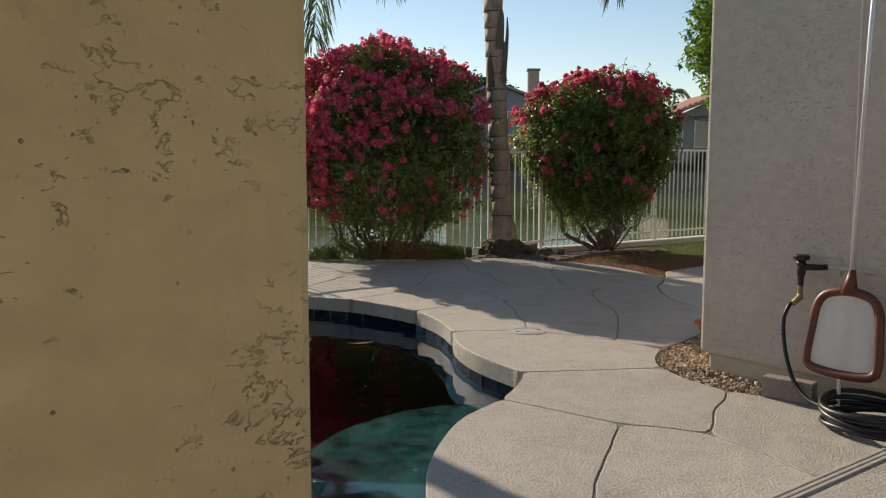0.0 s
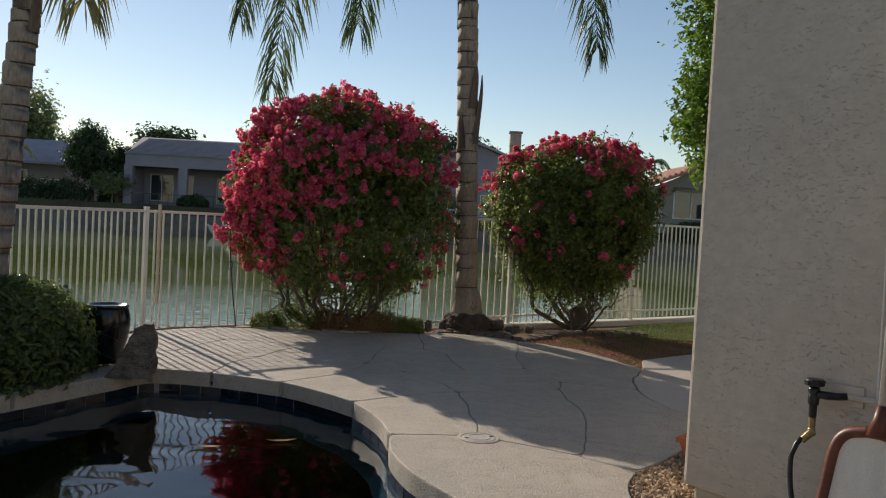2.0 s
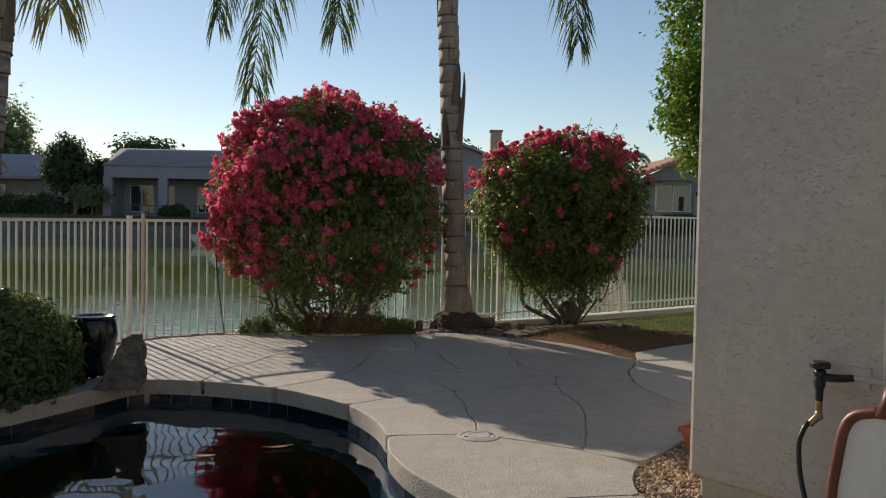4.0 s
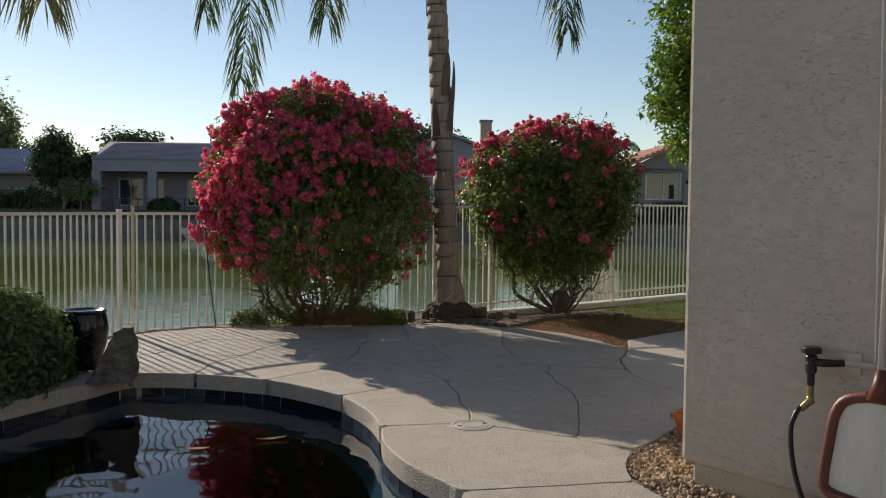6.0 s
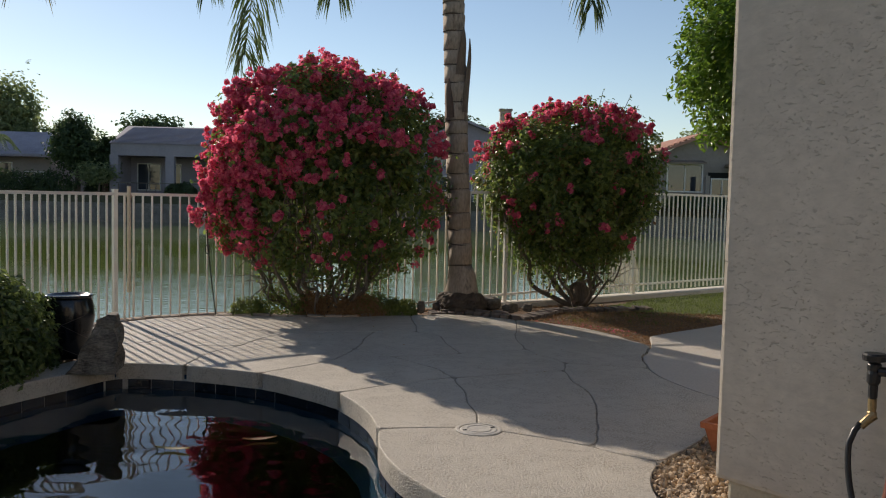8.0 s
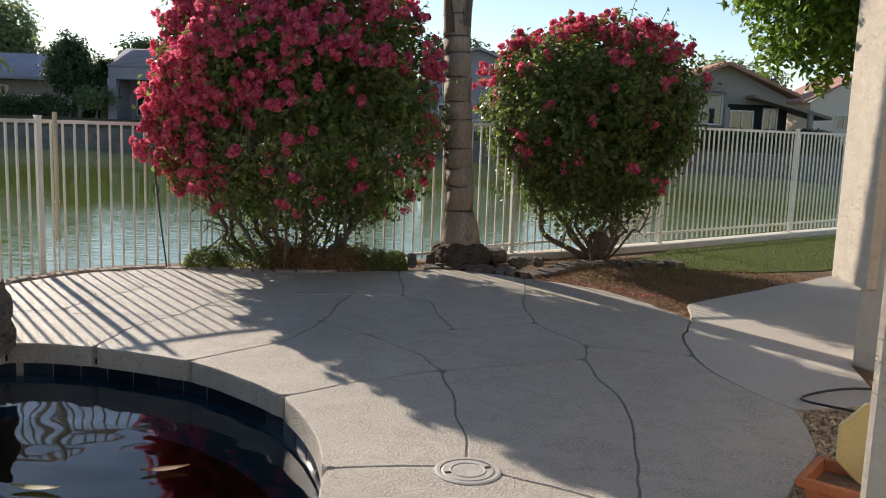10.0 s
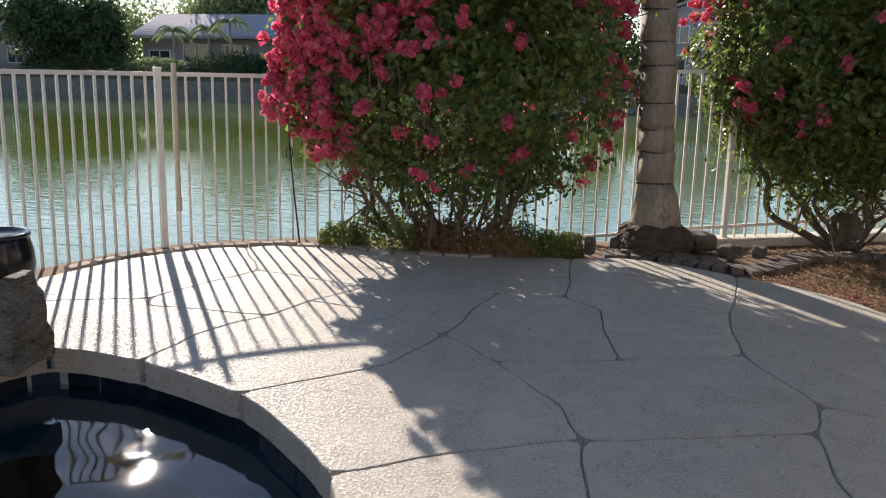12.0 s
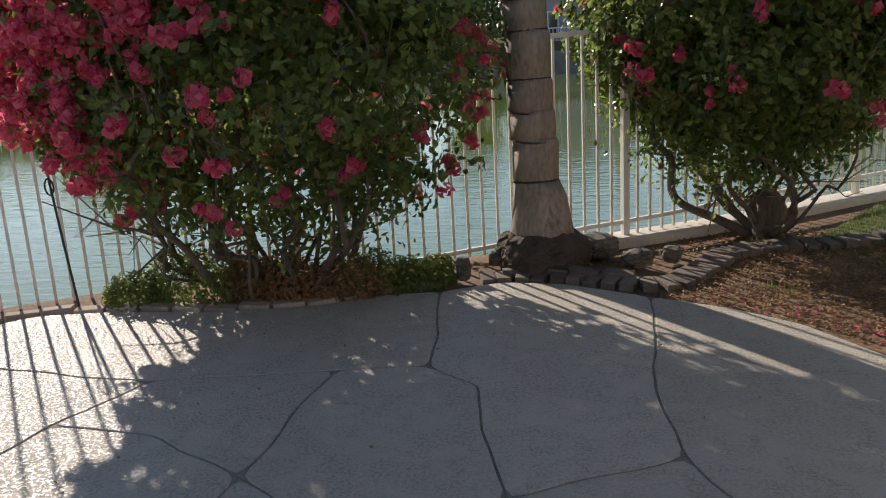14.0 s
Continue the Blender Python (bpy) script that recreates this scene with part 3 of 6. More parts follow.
for off in (-0.03, 0.0, 0.03):
    part("rail", box((xb - xa).length, 0.018, 0.02, pose((xb - xa).length / 2, off, -0.014), 0.003), M_DRAIN, drain, at=pose(xa.x, xa.y, 0.003, 0, 0, math.degrees(math.atan2(xb.y - xa.y, xb.x - xa.x))))
walkway = slab_mesh(slab_outline("n0 w0 w1 w2 w3 w4 w5 n3 n2 n12 n1 n01"), gap=0.011, top=-0.004)
tagged(part("pavement_walkway", walkway, M_WALK), "smooth tan concrete walkway beside the house", "walkway", kind="structure")

# ground of the beds, the lake, the far bank
FENCE = [(-5.3, 4.0), (-4.5, 7.0), (-3.95, 9.4), (-3.62, 10.6), (-3.25, 11.54), (-2.2, 12.28), (-0.4, 12.85), (1.5, 13.4), (3.66, 14.74), (6.24, 16.6), (9.2, 18.7), (12.5, 21.0)]
FENCE_LINE = curve_through([(x, y, 0) for x, y in FENCE], 0.1)
yard = [(p.x - 0.0, p.y + 0.12) for p in FENCE_LINE[::6]] + [(13.5, 14.0), (8.5, 12.2), (3.1, 8.0), (2.5, 7.4), (2.0, 6.3), (2.0, 9.0), (2.3, 11.0), (1.5, 11.8), (0.6, 12.1), (-0.6, 11.7), (-2.4, 11.6), (-2.95, 10.6), (-2.6, 9.9), (-2.5, 9.35), (-2.5, 9.0), (-3.2, 7.75), (-4.15, 5.0), (-4.2, 2.0)]
soil = prism(yard, -1.4, -0.035)
tagged(part("ground", soil, M_SOIL), "brown bark-strewn soil of the planting beds", "ground", kind="structure")
bm = bmesh.new()
bm.faces.new([bm.verts.new(v) for v in ((-900, -900, -2.6), (900, -900, -2.6), (900, 900, -2.6), (-900, 900, -2.6))])
tagged(part("ground_lake_bed", bm, M_FARGROUND), "flat earth that runs out to the horizon", "ground", kind="structure")
shore = [(p.x - 0.05, p.y + 0.08) for p in FENCE_LINE[::8]]
bm = bmesh.new()
bm.faces.new([bm.verts.new((x, y, -1.0)) for x, y in [(160, 22), (160, 90), (-160, 90), (-160, 4)] + shore])
bmesh.ops.triangulate(bm, faces=bm.faces)
tagged(part("water", bm, M_LAKE), "rippled green-blue lake water beyond the fence", "lake", kind="structure")
far_bank = prism([(-300, 72), (-70, 71), (-20, 70), (12, 68), (24, 57), (60, 48), (300, 40), (600, 800), (-600, 800)], -2.6, 0.45)
tagged(part("ground_far_bank", far_bank, M_FARGROUND), "dry grassy ground of the far lake shore", "ground", kind="structure")
rise = prism([(-300, 75), (-70, 74), (-20, 73), (12, 71.5), (25, 60), (60, 51), (300, 43), (600, 790), (-600, 790)], 0.44, 1.2)
tagged(part("ground_terrace", rise, M_FARGROUND), "raised garden ground under the far houses", "ground", kind="structure")
bm = bmesh.new()
edge = [(-300, 71.9), (-70, 70.9), (-20, 69.9), (12, 67.9), (24, 56.9), (60, 47.9), (300, 39.9)]
for (xa, ya), (xb, yb) in zip(edge, edge[1:]):
    d = math.degrees(math.atan2(yb - ya, xb - xa))
    box(math.hypot(xb - xa, yb - ya) + 0.2, 0.4, 1.7, pose((xa + xb) / 2, (ya + yb) / 2 - 0.2, -1.2, 0, 0, d), bm=bm)
tagged(part("wall_far_shore", bm, M_SEAWALL), "dark concrete retaining wall along the far shore", "retaining wall", kind="structure")

# ---- pool ----
pool = tagged(empty("pool"), "free-form swimming pool with dark plaster and a band of navy tiles", "pool", kind="structure")
rim = RIM
bm = bmesh.new()
levels = [(inset(rim, -0.05), -0.09), (inset(rim, -0.05), -0.3), (inset(soften(rim, 20), 0.02), -0.9), (inset(soften(rim, 60), 0.35), -1.6)]
loops = [[bm.verts.new((p.x, p.y, z)) for p in pts] for pts, z in levels]
for a, b in zip(loops, loops[1:]):
    for k in range(len(rim)):
        bm.faces.new((a[k], a[(k + 1) % len(rim)], b[(k + 1) % len(rim)], b[k]))
bm.faces.new(loops[-1])
bmesh.ops.recalc_face_normals(bm, faces=bm.faces)
bmesh.ops.reverse_faces(bm, faces=bm.faces)
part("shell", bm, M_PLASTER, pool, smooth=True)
bm = bmesh.new()
lo, hi = ([bm.verts.new((p.x, p.y, z)) for p in inset(rim, -0.022)] for z in (-0.288, -0.12))
for k in range(len(rim)):
    bm.faces.new((lo[k], lo[(k + 1) % len(rim)], hi[(k + 1) % len(rim)], hi[k]))
part("grout", bm, M_GROUT, pool, "pale grout behind the waterline tiles")
# a shallow bench by the inlet of the outline, and a step below it; rippled light is in their mottled colour
for pts, z in (([(0.62, 5.75), (0.25, 6.0), (-0.25, 5.85), (-0.75, 5.3), (-0.9, 4.4), (-0.7, 3.5), (0.0, 3.2), (0.2, 4.5), (0.6, 5.3)], -0.62),
               ([(0.4, 6.25), (-0.4, 6.2), (-1.2, 5.5), (-1.4, 4.2), (-1.1, 3.0), (0.0, 3.0), (0.2, 4.5)], -1.1)):
    o = soften(curve_through([(x, y, 0) for x, y in pts + pts[:1]], 0.15)[:-1], 3)
    bench = part("bench", prism([(p.x, p.y) for p in o], -1.6, z), M_SHELF, pool, "green plaster bench under the water, its mottle standing in for caustics")
# the water: a sheet of low ripples
STEP = 0.05
edge_xy = [(p.x, p.y) for p in inset(rim, -0.06)]
cell, wv, wf = {}, [], []


def ripple(x, y):
    q = Vector((x, y, 0))
    return 0.0045 * noise.noise(q * 1.9) + 0.0032 * noise.noise(Vector((x * 4.2 + 3, y * 5.6, 1))) + 0.0011 * noise.noise(Vector((x * 8, y * 11, 4)))


def inside(x, y, poly):
    odd = False
    for (xa, ya), (xb, yb) in zip(poly, poly[1:] + poly[:1]):
        if (ya > y) != (yb > y) and x < (xb - xa) * (y - ya) / (yb - ya) + xa:
            odd = not odd
    return odd


for ix in range(-82, 14):
    for iy in range(34, 182):
        if inside((ix + 0.5) * STEP, (iy + 0.5) * STEP, edge_xy):
            quad = []
            for gx, gy in ((ix, iy), (ix + 1, iy), (ix + 1, iy + 1), (ix, iy + 1)):
                if (gx, gy) not in cell:
                    cell[gx, gy] = len(wv)
                    wv.append((gx * STEP, gy * STEP, -0.205 + ripple(gx * STEP, gy * STEP)))
                quad.append(cell[gx, gy])
            wf.append(quad)
water = raw("pool_water", wv, wf, M_POOL, smooth=True)
water.visible_shadow = False
tagged(water, "still dark pool water mirroring the sky", "water", kind="structure")

# ---- the house walls ----
U, V = Vector((0.6, -0.8, 0)), Vector((0.8, 0.6, 0))
CORNER = Vector((1.79, 5.78, 0))


def wall_between(name, a, b, z0, z1, thick, material, label, parent=None, bevel=0.02):
    """An upright slab whose outer face runs from a to b; the body lies to the left of that way."""
    d = b - a
    ang = math.degrees(math.atan2(d.y, d.x))
    bm = box(d.length, thick, z1 - z0, pose(d.length / 2, thick / 2, 0), bevel=bevel)
    ob = part(name, bm, material, parent, at=pose(a.x, a.y, z0, 0, 0, ang))
    if not parent:
        tagged(ob, label, "wall", kind="structure")
    return ob


wall_between("wall_house", CORNER, CORNER + U * 7.5, 0.115, 3.4, 0.22, M_STUCCO, "off-white skip-trowelled stucco house wall", bevel=0.025)
wall_between("wall_house_base", CORNER + U * 0.06 + V * 0.025, CORNER + U * 7.45 + V * 0.025, -0.04, 0.12, 0.15, M_FOOT, "beige painted footing under the stucco wall")
A2 = CORNER + V * 3.15
wall_between("wall_recess", A2, CORNER + V * 0.2, 0.15, 3.4, 0.2, M_STUCCO, "off-white stucco wall round the corner")
wall_between("wall_recess_base", A2 - U * -0.02, CORNER + V * 0.25 + U * 0.02, -0.04, 0.16, 0.14, M_FOOT, "beige painted footing under the stucco wall")
B2 = Vector((3.47, 9.05, 0))
wall_between("wall_wing", B2, A2, -0.04, 3.4, 0.2, M_STUCCO, "grey shaded stucco wall of the next house wing")
wall_between("wall_wing_side", B2 + V * 6.0, B2 + V * 0.2, -0.04, 3.4, 0.2, M_STUCCO, "sunlit stucco wall along the walkway")
popout = box(0.5, 0.5, 2.75, pose(0, 0, 0), bevel=0.02)
tagged(part("wall_popout", popout, M_STUCCO, at=pose(3.71, 9.2, 0.52, 0, 0, 0)), "sunlit white stucco pop-out on the wing's corner", "wall", kind="structure")
# pillar, patio roof and back wall; the roof is added out of view, for shade
R = Vector((-0.135, 0.93, 0))
pil = box(0.52, 0.52, 2.75, pose(-0.26, 0.26, 0), bevel=0.012)
tagged(part("wall_pillar", pil, M_PILLAR, at=pose(R.x, R.y, 0, 0, 0, math.degrees(math.atan2(0.6, 0.8)))), "cream stucco patio pillar with cracks and pits", "pillar", kind="structure")
roof = box(9.0, 4.6, 0.25, pose(-3.6, 0.2, 0))
tagged(part("ceiling_unseen", roof, M_STUCCO, at=pose(0.6, -0.9, 2.76, 0, 0, 36.87)), "unseen stucco cover added to shade the near patio", "ceiling", kind="structure")
wall_between("wall_back", Vector((5.6, -3.0, 0)), Vector((-5.4, -3.0, 0)), 0, 3.2, 0.2, M_STUCCO, "stucco back wall of the patio")

# ---- fence ----


def fence_height(x):
    """Foot of the fence: it climbs a little from the deck to the lawn."""
    t = min(1.0, max(0.0, (x + 2.0) / 4.5))
    return -0.10 + 0.18 * t


def fence():
    f = tagged(empty("fence"), "cream-painted steel picket fence along the lake", "fence")
    acc, posts = 0.0, []
    H = 1.56
    fixed = [Vector((x, y, 0)) for x, y in ((-4.5, 7.0), (-3.25, 11.54), (-0.9, 12.72), (1.5, 13.4), (3.66, 14.74), (6.24, 16.6), (9.2, 18.7))]
    # rails
    for name, z, h in (("top_rail", H - 0.04, 0.035), ("bottom_rail", 0.09, 0.03)):
        bm = bmesh.new()
        rows = []
        for i, p in enumerate(FENCE_LINE):
            d = (FENCE_LINE[min(i + 1, len(FENCE_LINE) - 1)] - FENCE_LINE[max(i - 1, 0)]).normalized()
            s = Vector((-d.y, d.x, 0)) * 0.014
            zz = fence_height(p.x) + z - (0.1 * min(1.0, max(0.0, (1.2 - p.x) / 1.5)) if z < 0.5 else 0.0)
            rows.append([bm.verts.new(p + s * a + Vector((0, 0, zz + b))) for a, b in ((1, 0), (-1, 0), (-1, h), (1, h))])
        for a, b in zip(rows, rows[1:]):
            for k in range(4):
                bm.faces.new((a[k], a[(k + 1) % 4], b[(k + 1) % 4], b[k]))
        bmesh.ops.recalc_face_normals(bm, faces=bm.faces)
        part(name, bm, M_FENCE, f)
    post = None
    for q in fixed:
        i = min(range(len(FENCE_LINE)), key=lambda k: (FENCE_LINE[k] - q).length)
        d = FENCE_LINE[min(i + 1, len(FENCE_LINE) - 1)] - FENCE_LINE[i - 1]
        at = pose(q.x, q.y, fence_height(q.x) - 0.05, 0, 0, math.degrees(math.atan2(d.y, d.x)))
        if post is None:
            bm = box(0.052, 0.052, H + 0.07, bevel=0.004)
            box(0.06, 0.06, 0.012, pose(0, 0, H + 0.07), 0.003, bm)
            post = part("post", bm, M_FENCE, f, at=at)
        else:
            o = new("post", post.data)
            o.parent, o.matrix_basis = f, at
    picket = None
    gap, acc = 0.112, 0.0
    for i in range(1, len(FENCE_LINE)):
        a, b = FENCE_LINE[i - 1], FENCE_LINE[i]
        L = (b - a).length
        while acc < L:
            p = a.lerp(b, acc / L)
            acc += gap
            if min((p - q).length for q in fixed) < 0.045:
                continue
            at = pose(p.x, p.y, fence_height(p.x), 0, 0, math.degrees(math.atan2(b.y - a.y, b.x - a.x)))
            if picket is None:
                picket = part("picket", box(0.019, 0.019, H - 0.03, bevel=0.0), M_FENCE, f, at=at)
            else:
                o = new("picket", picket.data)
                o.parent, o.matrix_basis = f, at
        acc -= L
    return f


fence()
curb_line = [p for p in FENCE_LINE if p.x > 0.9]
bm = bmesh.new()
rows = []
for i, p in enumerate(curb_line):
    d = (curb_line[min(i + 1, len(curb_line) - 1)] - curb_line[max(i - 1, 0)]).normalized()
    s = Vector((-d.y, d.x, 0))
    w = 0.01 * noise.noise(p * 3)
    rows.append([bm.verts.new(p + s * a + Vector((0, 0, z))) for a, z in ((0.14, -0.1), (0.14, 0.03), (0.1, 0.045), (-0.1 + w, 0.045), (-0.13 + w, 0.03), (-0.13 + w, -0.1))])
for a, b in zip(rows, rows[1:]):
    for k in range(6):
        bm.faces.new((a[k], a[(k + 1) % 6], b[(k + 1) % 6], b[k]))
bmesh.ops.recalc_face_normals(bm, faces=bm.faces)
tagged(part("trim_fence_curb", bm, M_CURB), "pale concrete curb under the picket fence", "curb", kind="structure")

pole = tagged(empty("pole", -3.075, 11.51, 0), "tan pole strapped upright to the fence", "pole")
part("rod", tube([(0, 0, 0.36), (0, 0, 0.6), (0.0, 0, 1.53)], [0.02, 0.02, 0.022], 10), M_POLE, pole)
part("sleeve", tube([(0, 0, 0.3), (0, 0, 0.42)], [0.026, 0.026], 10), M_POLE, pole)
part("joint_ring", tube([(0, 0, 0.66), (0, 0, 0.69)], [0.026, 0.026], 10), M_POLE, pole)
part("strap", tube([(-0.0, 0.0, 1.40), (0, 0, 1.43)], [0.028, 0.028], 10), M_POLE, pole)
part("support", tube([(0.0, 0.01, -0.08), (0, 0.01, 0.36)], [0.009, 0.009], 8), M_FENCE, pole)

cord = tagged(empty("garden_torch", 0, 0, 0), "black metal garden torch on a thin twisted stake", "torch")
part("stake", tube([(-2.36, 12.12, 1.38), (-2.33, 12.1, 1.15), (-2.31, 12.08, 0.82), (-2.25, 12.03, 0.4), (-2.18, 11.98, -0.05)], 0.008, 6), M_RUBBER, cord)
ring = [(-2.31 + 0.03 * math.cos(a), 12.07, 0.78 + 0.055 * math.sin(a)) for a in np.linspace(0, 2 * math.pi, 13)]
part("twist", tube(ring, 0.006, 6, caps=False), M_RUBBER, cord)
part("lantern", lathe([(0.02, 0), (0.045, 0.03), (0.055, 0.13), (0.06, 0.16), (0.03, 0.19), (0.012, 0.24)], 14, m=pose(-2.36, 12.12, 1.3)), M_RUBBER, cord)


# ---- planting ----
def branches(base, crown_c, crown_r, n, seed, r0, material, parent, name="stem"):
    """Forking stems from a base into a crown."""
    k = np.random.default_rng(seed)
    for i in range(n):
        a = 2 * math.pi * (i + k.uniform(-0.3, 0.3)) / n
        bm = bmesh.new()
        b = Vector(base) + Vector((math.cos(a), math.sin(a), 0)) * r0 * k.uniform(0.6, 2.2)
        tip = Vector(crown_c) + Vector((math.cos(a) * crown_r[0] * k.uniform(0.25, 0.6), math.sin(a) * crown_r[1] * k.uniform(0.25, 0.6), crown_r[2] * k.uniform(-0.1, 0.4)))
        bend = Vector((math.cos(a + 1), math.sin(a + 1), 0)) * k.uniform(-0.16, 0.16)
        jag = [Vector(k.normal(size=3)) * 0.035 * (i > 0) for i in range(7)]
        mid = [b.lerp(tip, t) + jag[round(t * 6)] + bend * math.sin(t * 6) + Vector((math.cos(a), math.sin(a), 0)) * 0.22 * math.sin(t * math.pi) * (1 - t) for t in np.linspace(0, 1, 7)]
        rr = r0 * k.uniform(0.45, 0.8)
        tube(mid, [rr * (1 - 0.7 * t) for t in np.linspace(0, 1, 7)], 7, bm)
        for j in range(5):
            s = mid[2 + j % 4]
            w = Vector(k.normal(size=3)) * 0.5
            w.z = abs(w.z) * 0.4 + 0.1
            out = Vector((math.cos(a), math.sin(a), 0)) * k.uniform(0.2, 0.8)
            e = s + w * 0.6 + out * 0.7
            m2 = s.lerp(e, 0.5) + Vector((0, 0, 0.08))
            tube([s, m2, e], [rr * 0.4, rr * 0.25, rr * 0.1], 5, bm)
            e2 = m2 + Vector(k.normal(size=3)) * 0.3
            tube([m2, e2], [rr * 0.2, rr * 0.06], 4, bm)
        part(name, bm, material, parent, smooth=True)


def bougainvillea(x, y, cz, radii, n_leaf, n_bloom, seed, label, dx=0.0, dense=0.0, sunny=(-0.62, -0.15, 0.45), broad=0.0, foot=0.26, stems=15, low_z=0.42, thick=0.04):
    t = tagged(empty("bougainvillea", x, y, -0.03), label, "shrub")
    c = (dx, 0, cz)
    k = np.random.default_rng(seed)
    # a tangle of bent stems that fork and thin out into the crown
    twigs = bmesh.new()
    for i in range(stems):
        a = 2 * math.pi * (i + k.uniform(-0.4, 0.4)) / stems
        way = Vector((math.cos(a), math.sin(a), 0))
        base = way * foot * k.uniform(0.15, 1.0)
        reach = k.uniform(0.25, 0.9)
        tip = Vector((dx + way.x * radii[0] * reach, way.y * radii[1] * reach, cz + radii[2] * k.uniform(-0.35, 0.45) * (1.2 - reach)))
        sag = way * radii[0] * 0.30 * reach
        bend = Vector((-way.y, way.x, 0)) * k.uniform(-0.22, 0.22)
        line = []
        for f in np.linspace(0, 1, 10):
            kink = Vector(k.normal(size=3)) * 0.06 * min(1.0, 4 * f)
            line.append(base.lerp(tip, f) + sag * math.sin(f * math.pi) * (1 - f) + bend * math.sin(f * 5.5) + kink - Vector((0, 0, 0.5 * reach * math.sin(f * math.pi) * (1 - f) * k.uniform(0.2, 0.7))))
        line = curve_through(line, 0.09)
        rr = k.uniform(0.35, 1.0) * thick
        n = len(line)
        bm = bmesh.new()
        tube(line, [rr * (1 - 0.75 * j / n) * (1 + 0.12 * noise.noise(line[j] * 11)) for j in range(n)], 7, bm)
        for j in range(5):
            s0 = line[int(n * k.uniform(0.12, 0.9))]
            w = Vector(k.normal(size=3)) * 0.2 + way * k.uniform(0.0, 0.4) + Vector((0, 0, k.uniform(0.0, 0.3)))
            m1 = s0 + w * 0.5 + Vector(k.normal(size=3)) * 0.05
            tube([s0, m1, s0 + w], [rr * 0.4, rr * 0.28, rr * 0.12], 5, twigs)
            tube([m1, m1 + Vector(k.normal(size=3)) * 0.12 + w * 0.3], [rr * 0.2, rr * 0.07], 4, twigs)
        part("stem", bm, M_WOOD, t, smooth=True)
    tall = 1.0 if foot > 0.2 else 1.7
    bm = lathe([(0.15, -0.02), (0.125, 0.05 * tall), (0.115, 0.11 * tall), (0.10, 0.17 * tall), (0.05, 0.21 * tall)], 26)
    for v in bm.verts:
        v.co += Vector((v.co.x, v.co.y, 0)) * (0.3 * math.sin(5 * math.atan2(v.co.y, v.co.x)) + 0.5 * noise.noise(v.co * 9))
    part("trunk", bm, M_WOOD, t, "short knotted stump between the stems", smooth=True)

    def flared(n, r, *rest):
        """Crown points, the crown broader above its middle than below it."""
        q, w = crown_points(n, c, r, *rest)
        g = 1 + broad * w[:, 2] + 1.6 * broad * np.maximum(w[:, 2], 0) ** 3
        q[:, 0], q[:, 1] = dx + (q[:, 0] - dx) * g, q[:, 1] * g
        return q, w

    # foliage: clumps in an uneven shell, thinner below
    p, u = flared(int(n_leaf * 1.1), radii, seed, 0.055, 6.0, 0.72, -0.95)
    pi, ui = flared(int(n_leaf * 0.2), radii, seed + 1, 0.05, 3.2, 0.25, -0.75)
    p, u = np.vstack([p, pi]), np.vstack([u, ui])
    clump = lumpy(p, 0.34, 4.2, seed + 20)
    keep = k.uniform(0, 1, len(p)) < np.clip(1.4 + 0.9 * u[:, 2], 0.6, 1) * np.clip((clump - 0.5) * 1.8, 0.10, 1)
    keep &= p[:, 2] > low_z + 0.16 * (lumpy(u, 0.5, 6.0, seed + 21) - 1)
    v, f = leaves(p[keep], u[keep] * 0.8 + [0, 0, 0.35], 0.066, 0.5, 0.68)
    pc, uc = flared(3600, [r * 0.7 for r in radii], seed + 3, 0.05, 3.0, 0.5, -0.5)
    vc, fc = leaves(pc, uc, 0.11, 0.6, 0.7)
    pl, ul = crown_points(int(n_leaf * 0.10), (dx, 0, cz - radii[2] * 0.72), (radii[0] * 0.66, radii[1] * 0.62, radii[2] * 0.44), seed + 4, 0.12, 5.0, 0.4)
    vl, fl = leaves(pl, ul + [0, 0, 0.3], 0.055, 0.7, 0.6)
    vc, fc = np.vstack([vc, vl]), np.vstack([fc, fl + len(vc)])
    v, f = np.vstack([v, vc]), np.vstack([f, fc + len(v)])
    raw("crown", v, f, M_LEAF, t, "green leaves, thin towards the base")
    # stray shoots that break the outline
    ps, us = flared(34, radii, seed + 2, 0.03, 3.0, 1.0, -0.55)
    bm = twigs
    sp, sn = [], []
    for q, w in zip(ps, us):
        L = k.uniform(0.05, 0.2)
        e = Vector(q) + Vector(w) * L + Vector((0, 0, L * 0.2))
        tube([Vector(q) - Vector(w) * 0.1, e], [0.006, 0.003], 4, bm)
        for j in range(6):
            sp.append(Vector(q).lerp(e, 0.2 + 0.16 * j) + Vector(k.normal(size=3)) * 0.02)
            sn.append(w)
    tagged(part("twig", bm, M_WOOD, t), kind="stuff")
    v, f = leaves(sp, sn, 0.06, 0.8, 0.6)
    raw("shoot_leaves", v, f, M_LEAF, t)
    # blossom: bunches of papery bracts, thickest on top and on the sun's side
    pb, ub = flared(n_bloom * 8, radii, seed, 0.055, 6.0, 0.93, -0.85)
    side = ub @ np.array(sunny)
    patch = lumpy(pb, 0.42, 2.6, seed + 9)
    w = np.clip(0.5 + 0.45 * side + dense, 0.03 if dense < 0 else 0.2, 0.9) * np.clip(patch, 0.12, 2.0)
    w *= np.where(pb[:, 2] > low_z, 1, 0.001) * np.clip(0.85 + 0.8 * ub[:, 2] - 0.5 * ub[:, 0], 0.32, 1.0)
    pick = np.argsort(-np.log(k.uniform(0, 1, len(w))) / w)[:n_bloom]
    cp, cn = [], []
    for i in pick:
        for bunch in range(k.integers(1, 4)):
            m = k.integers(16, 30)
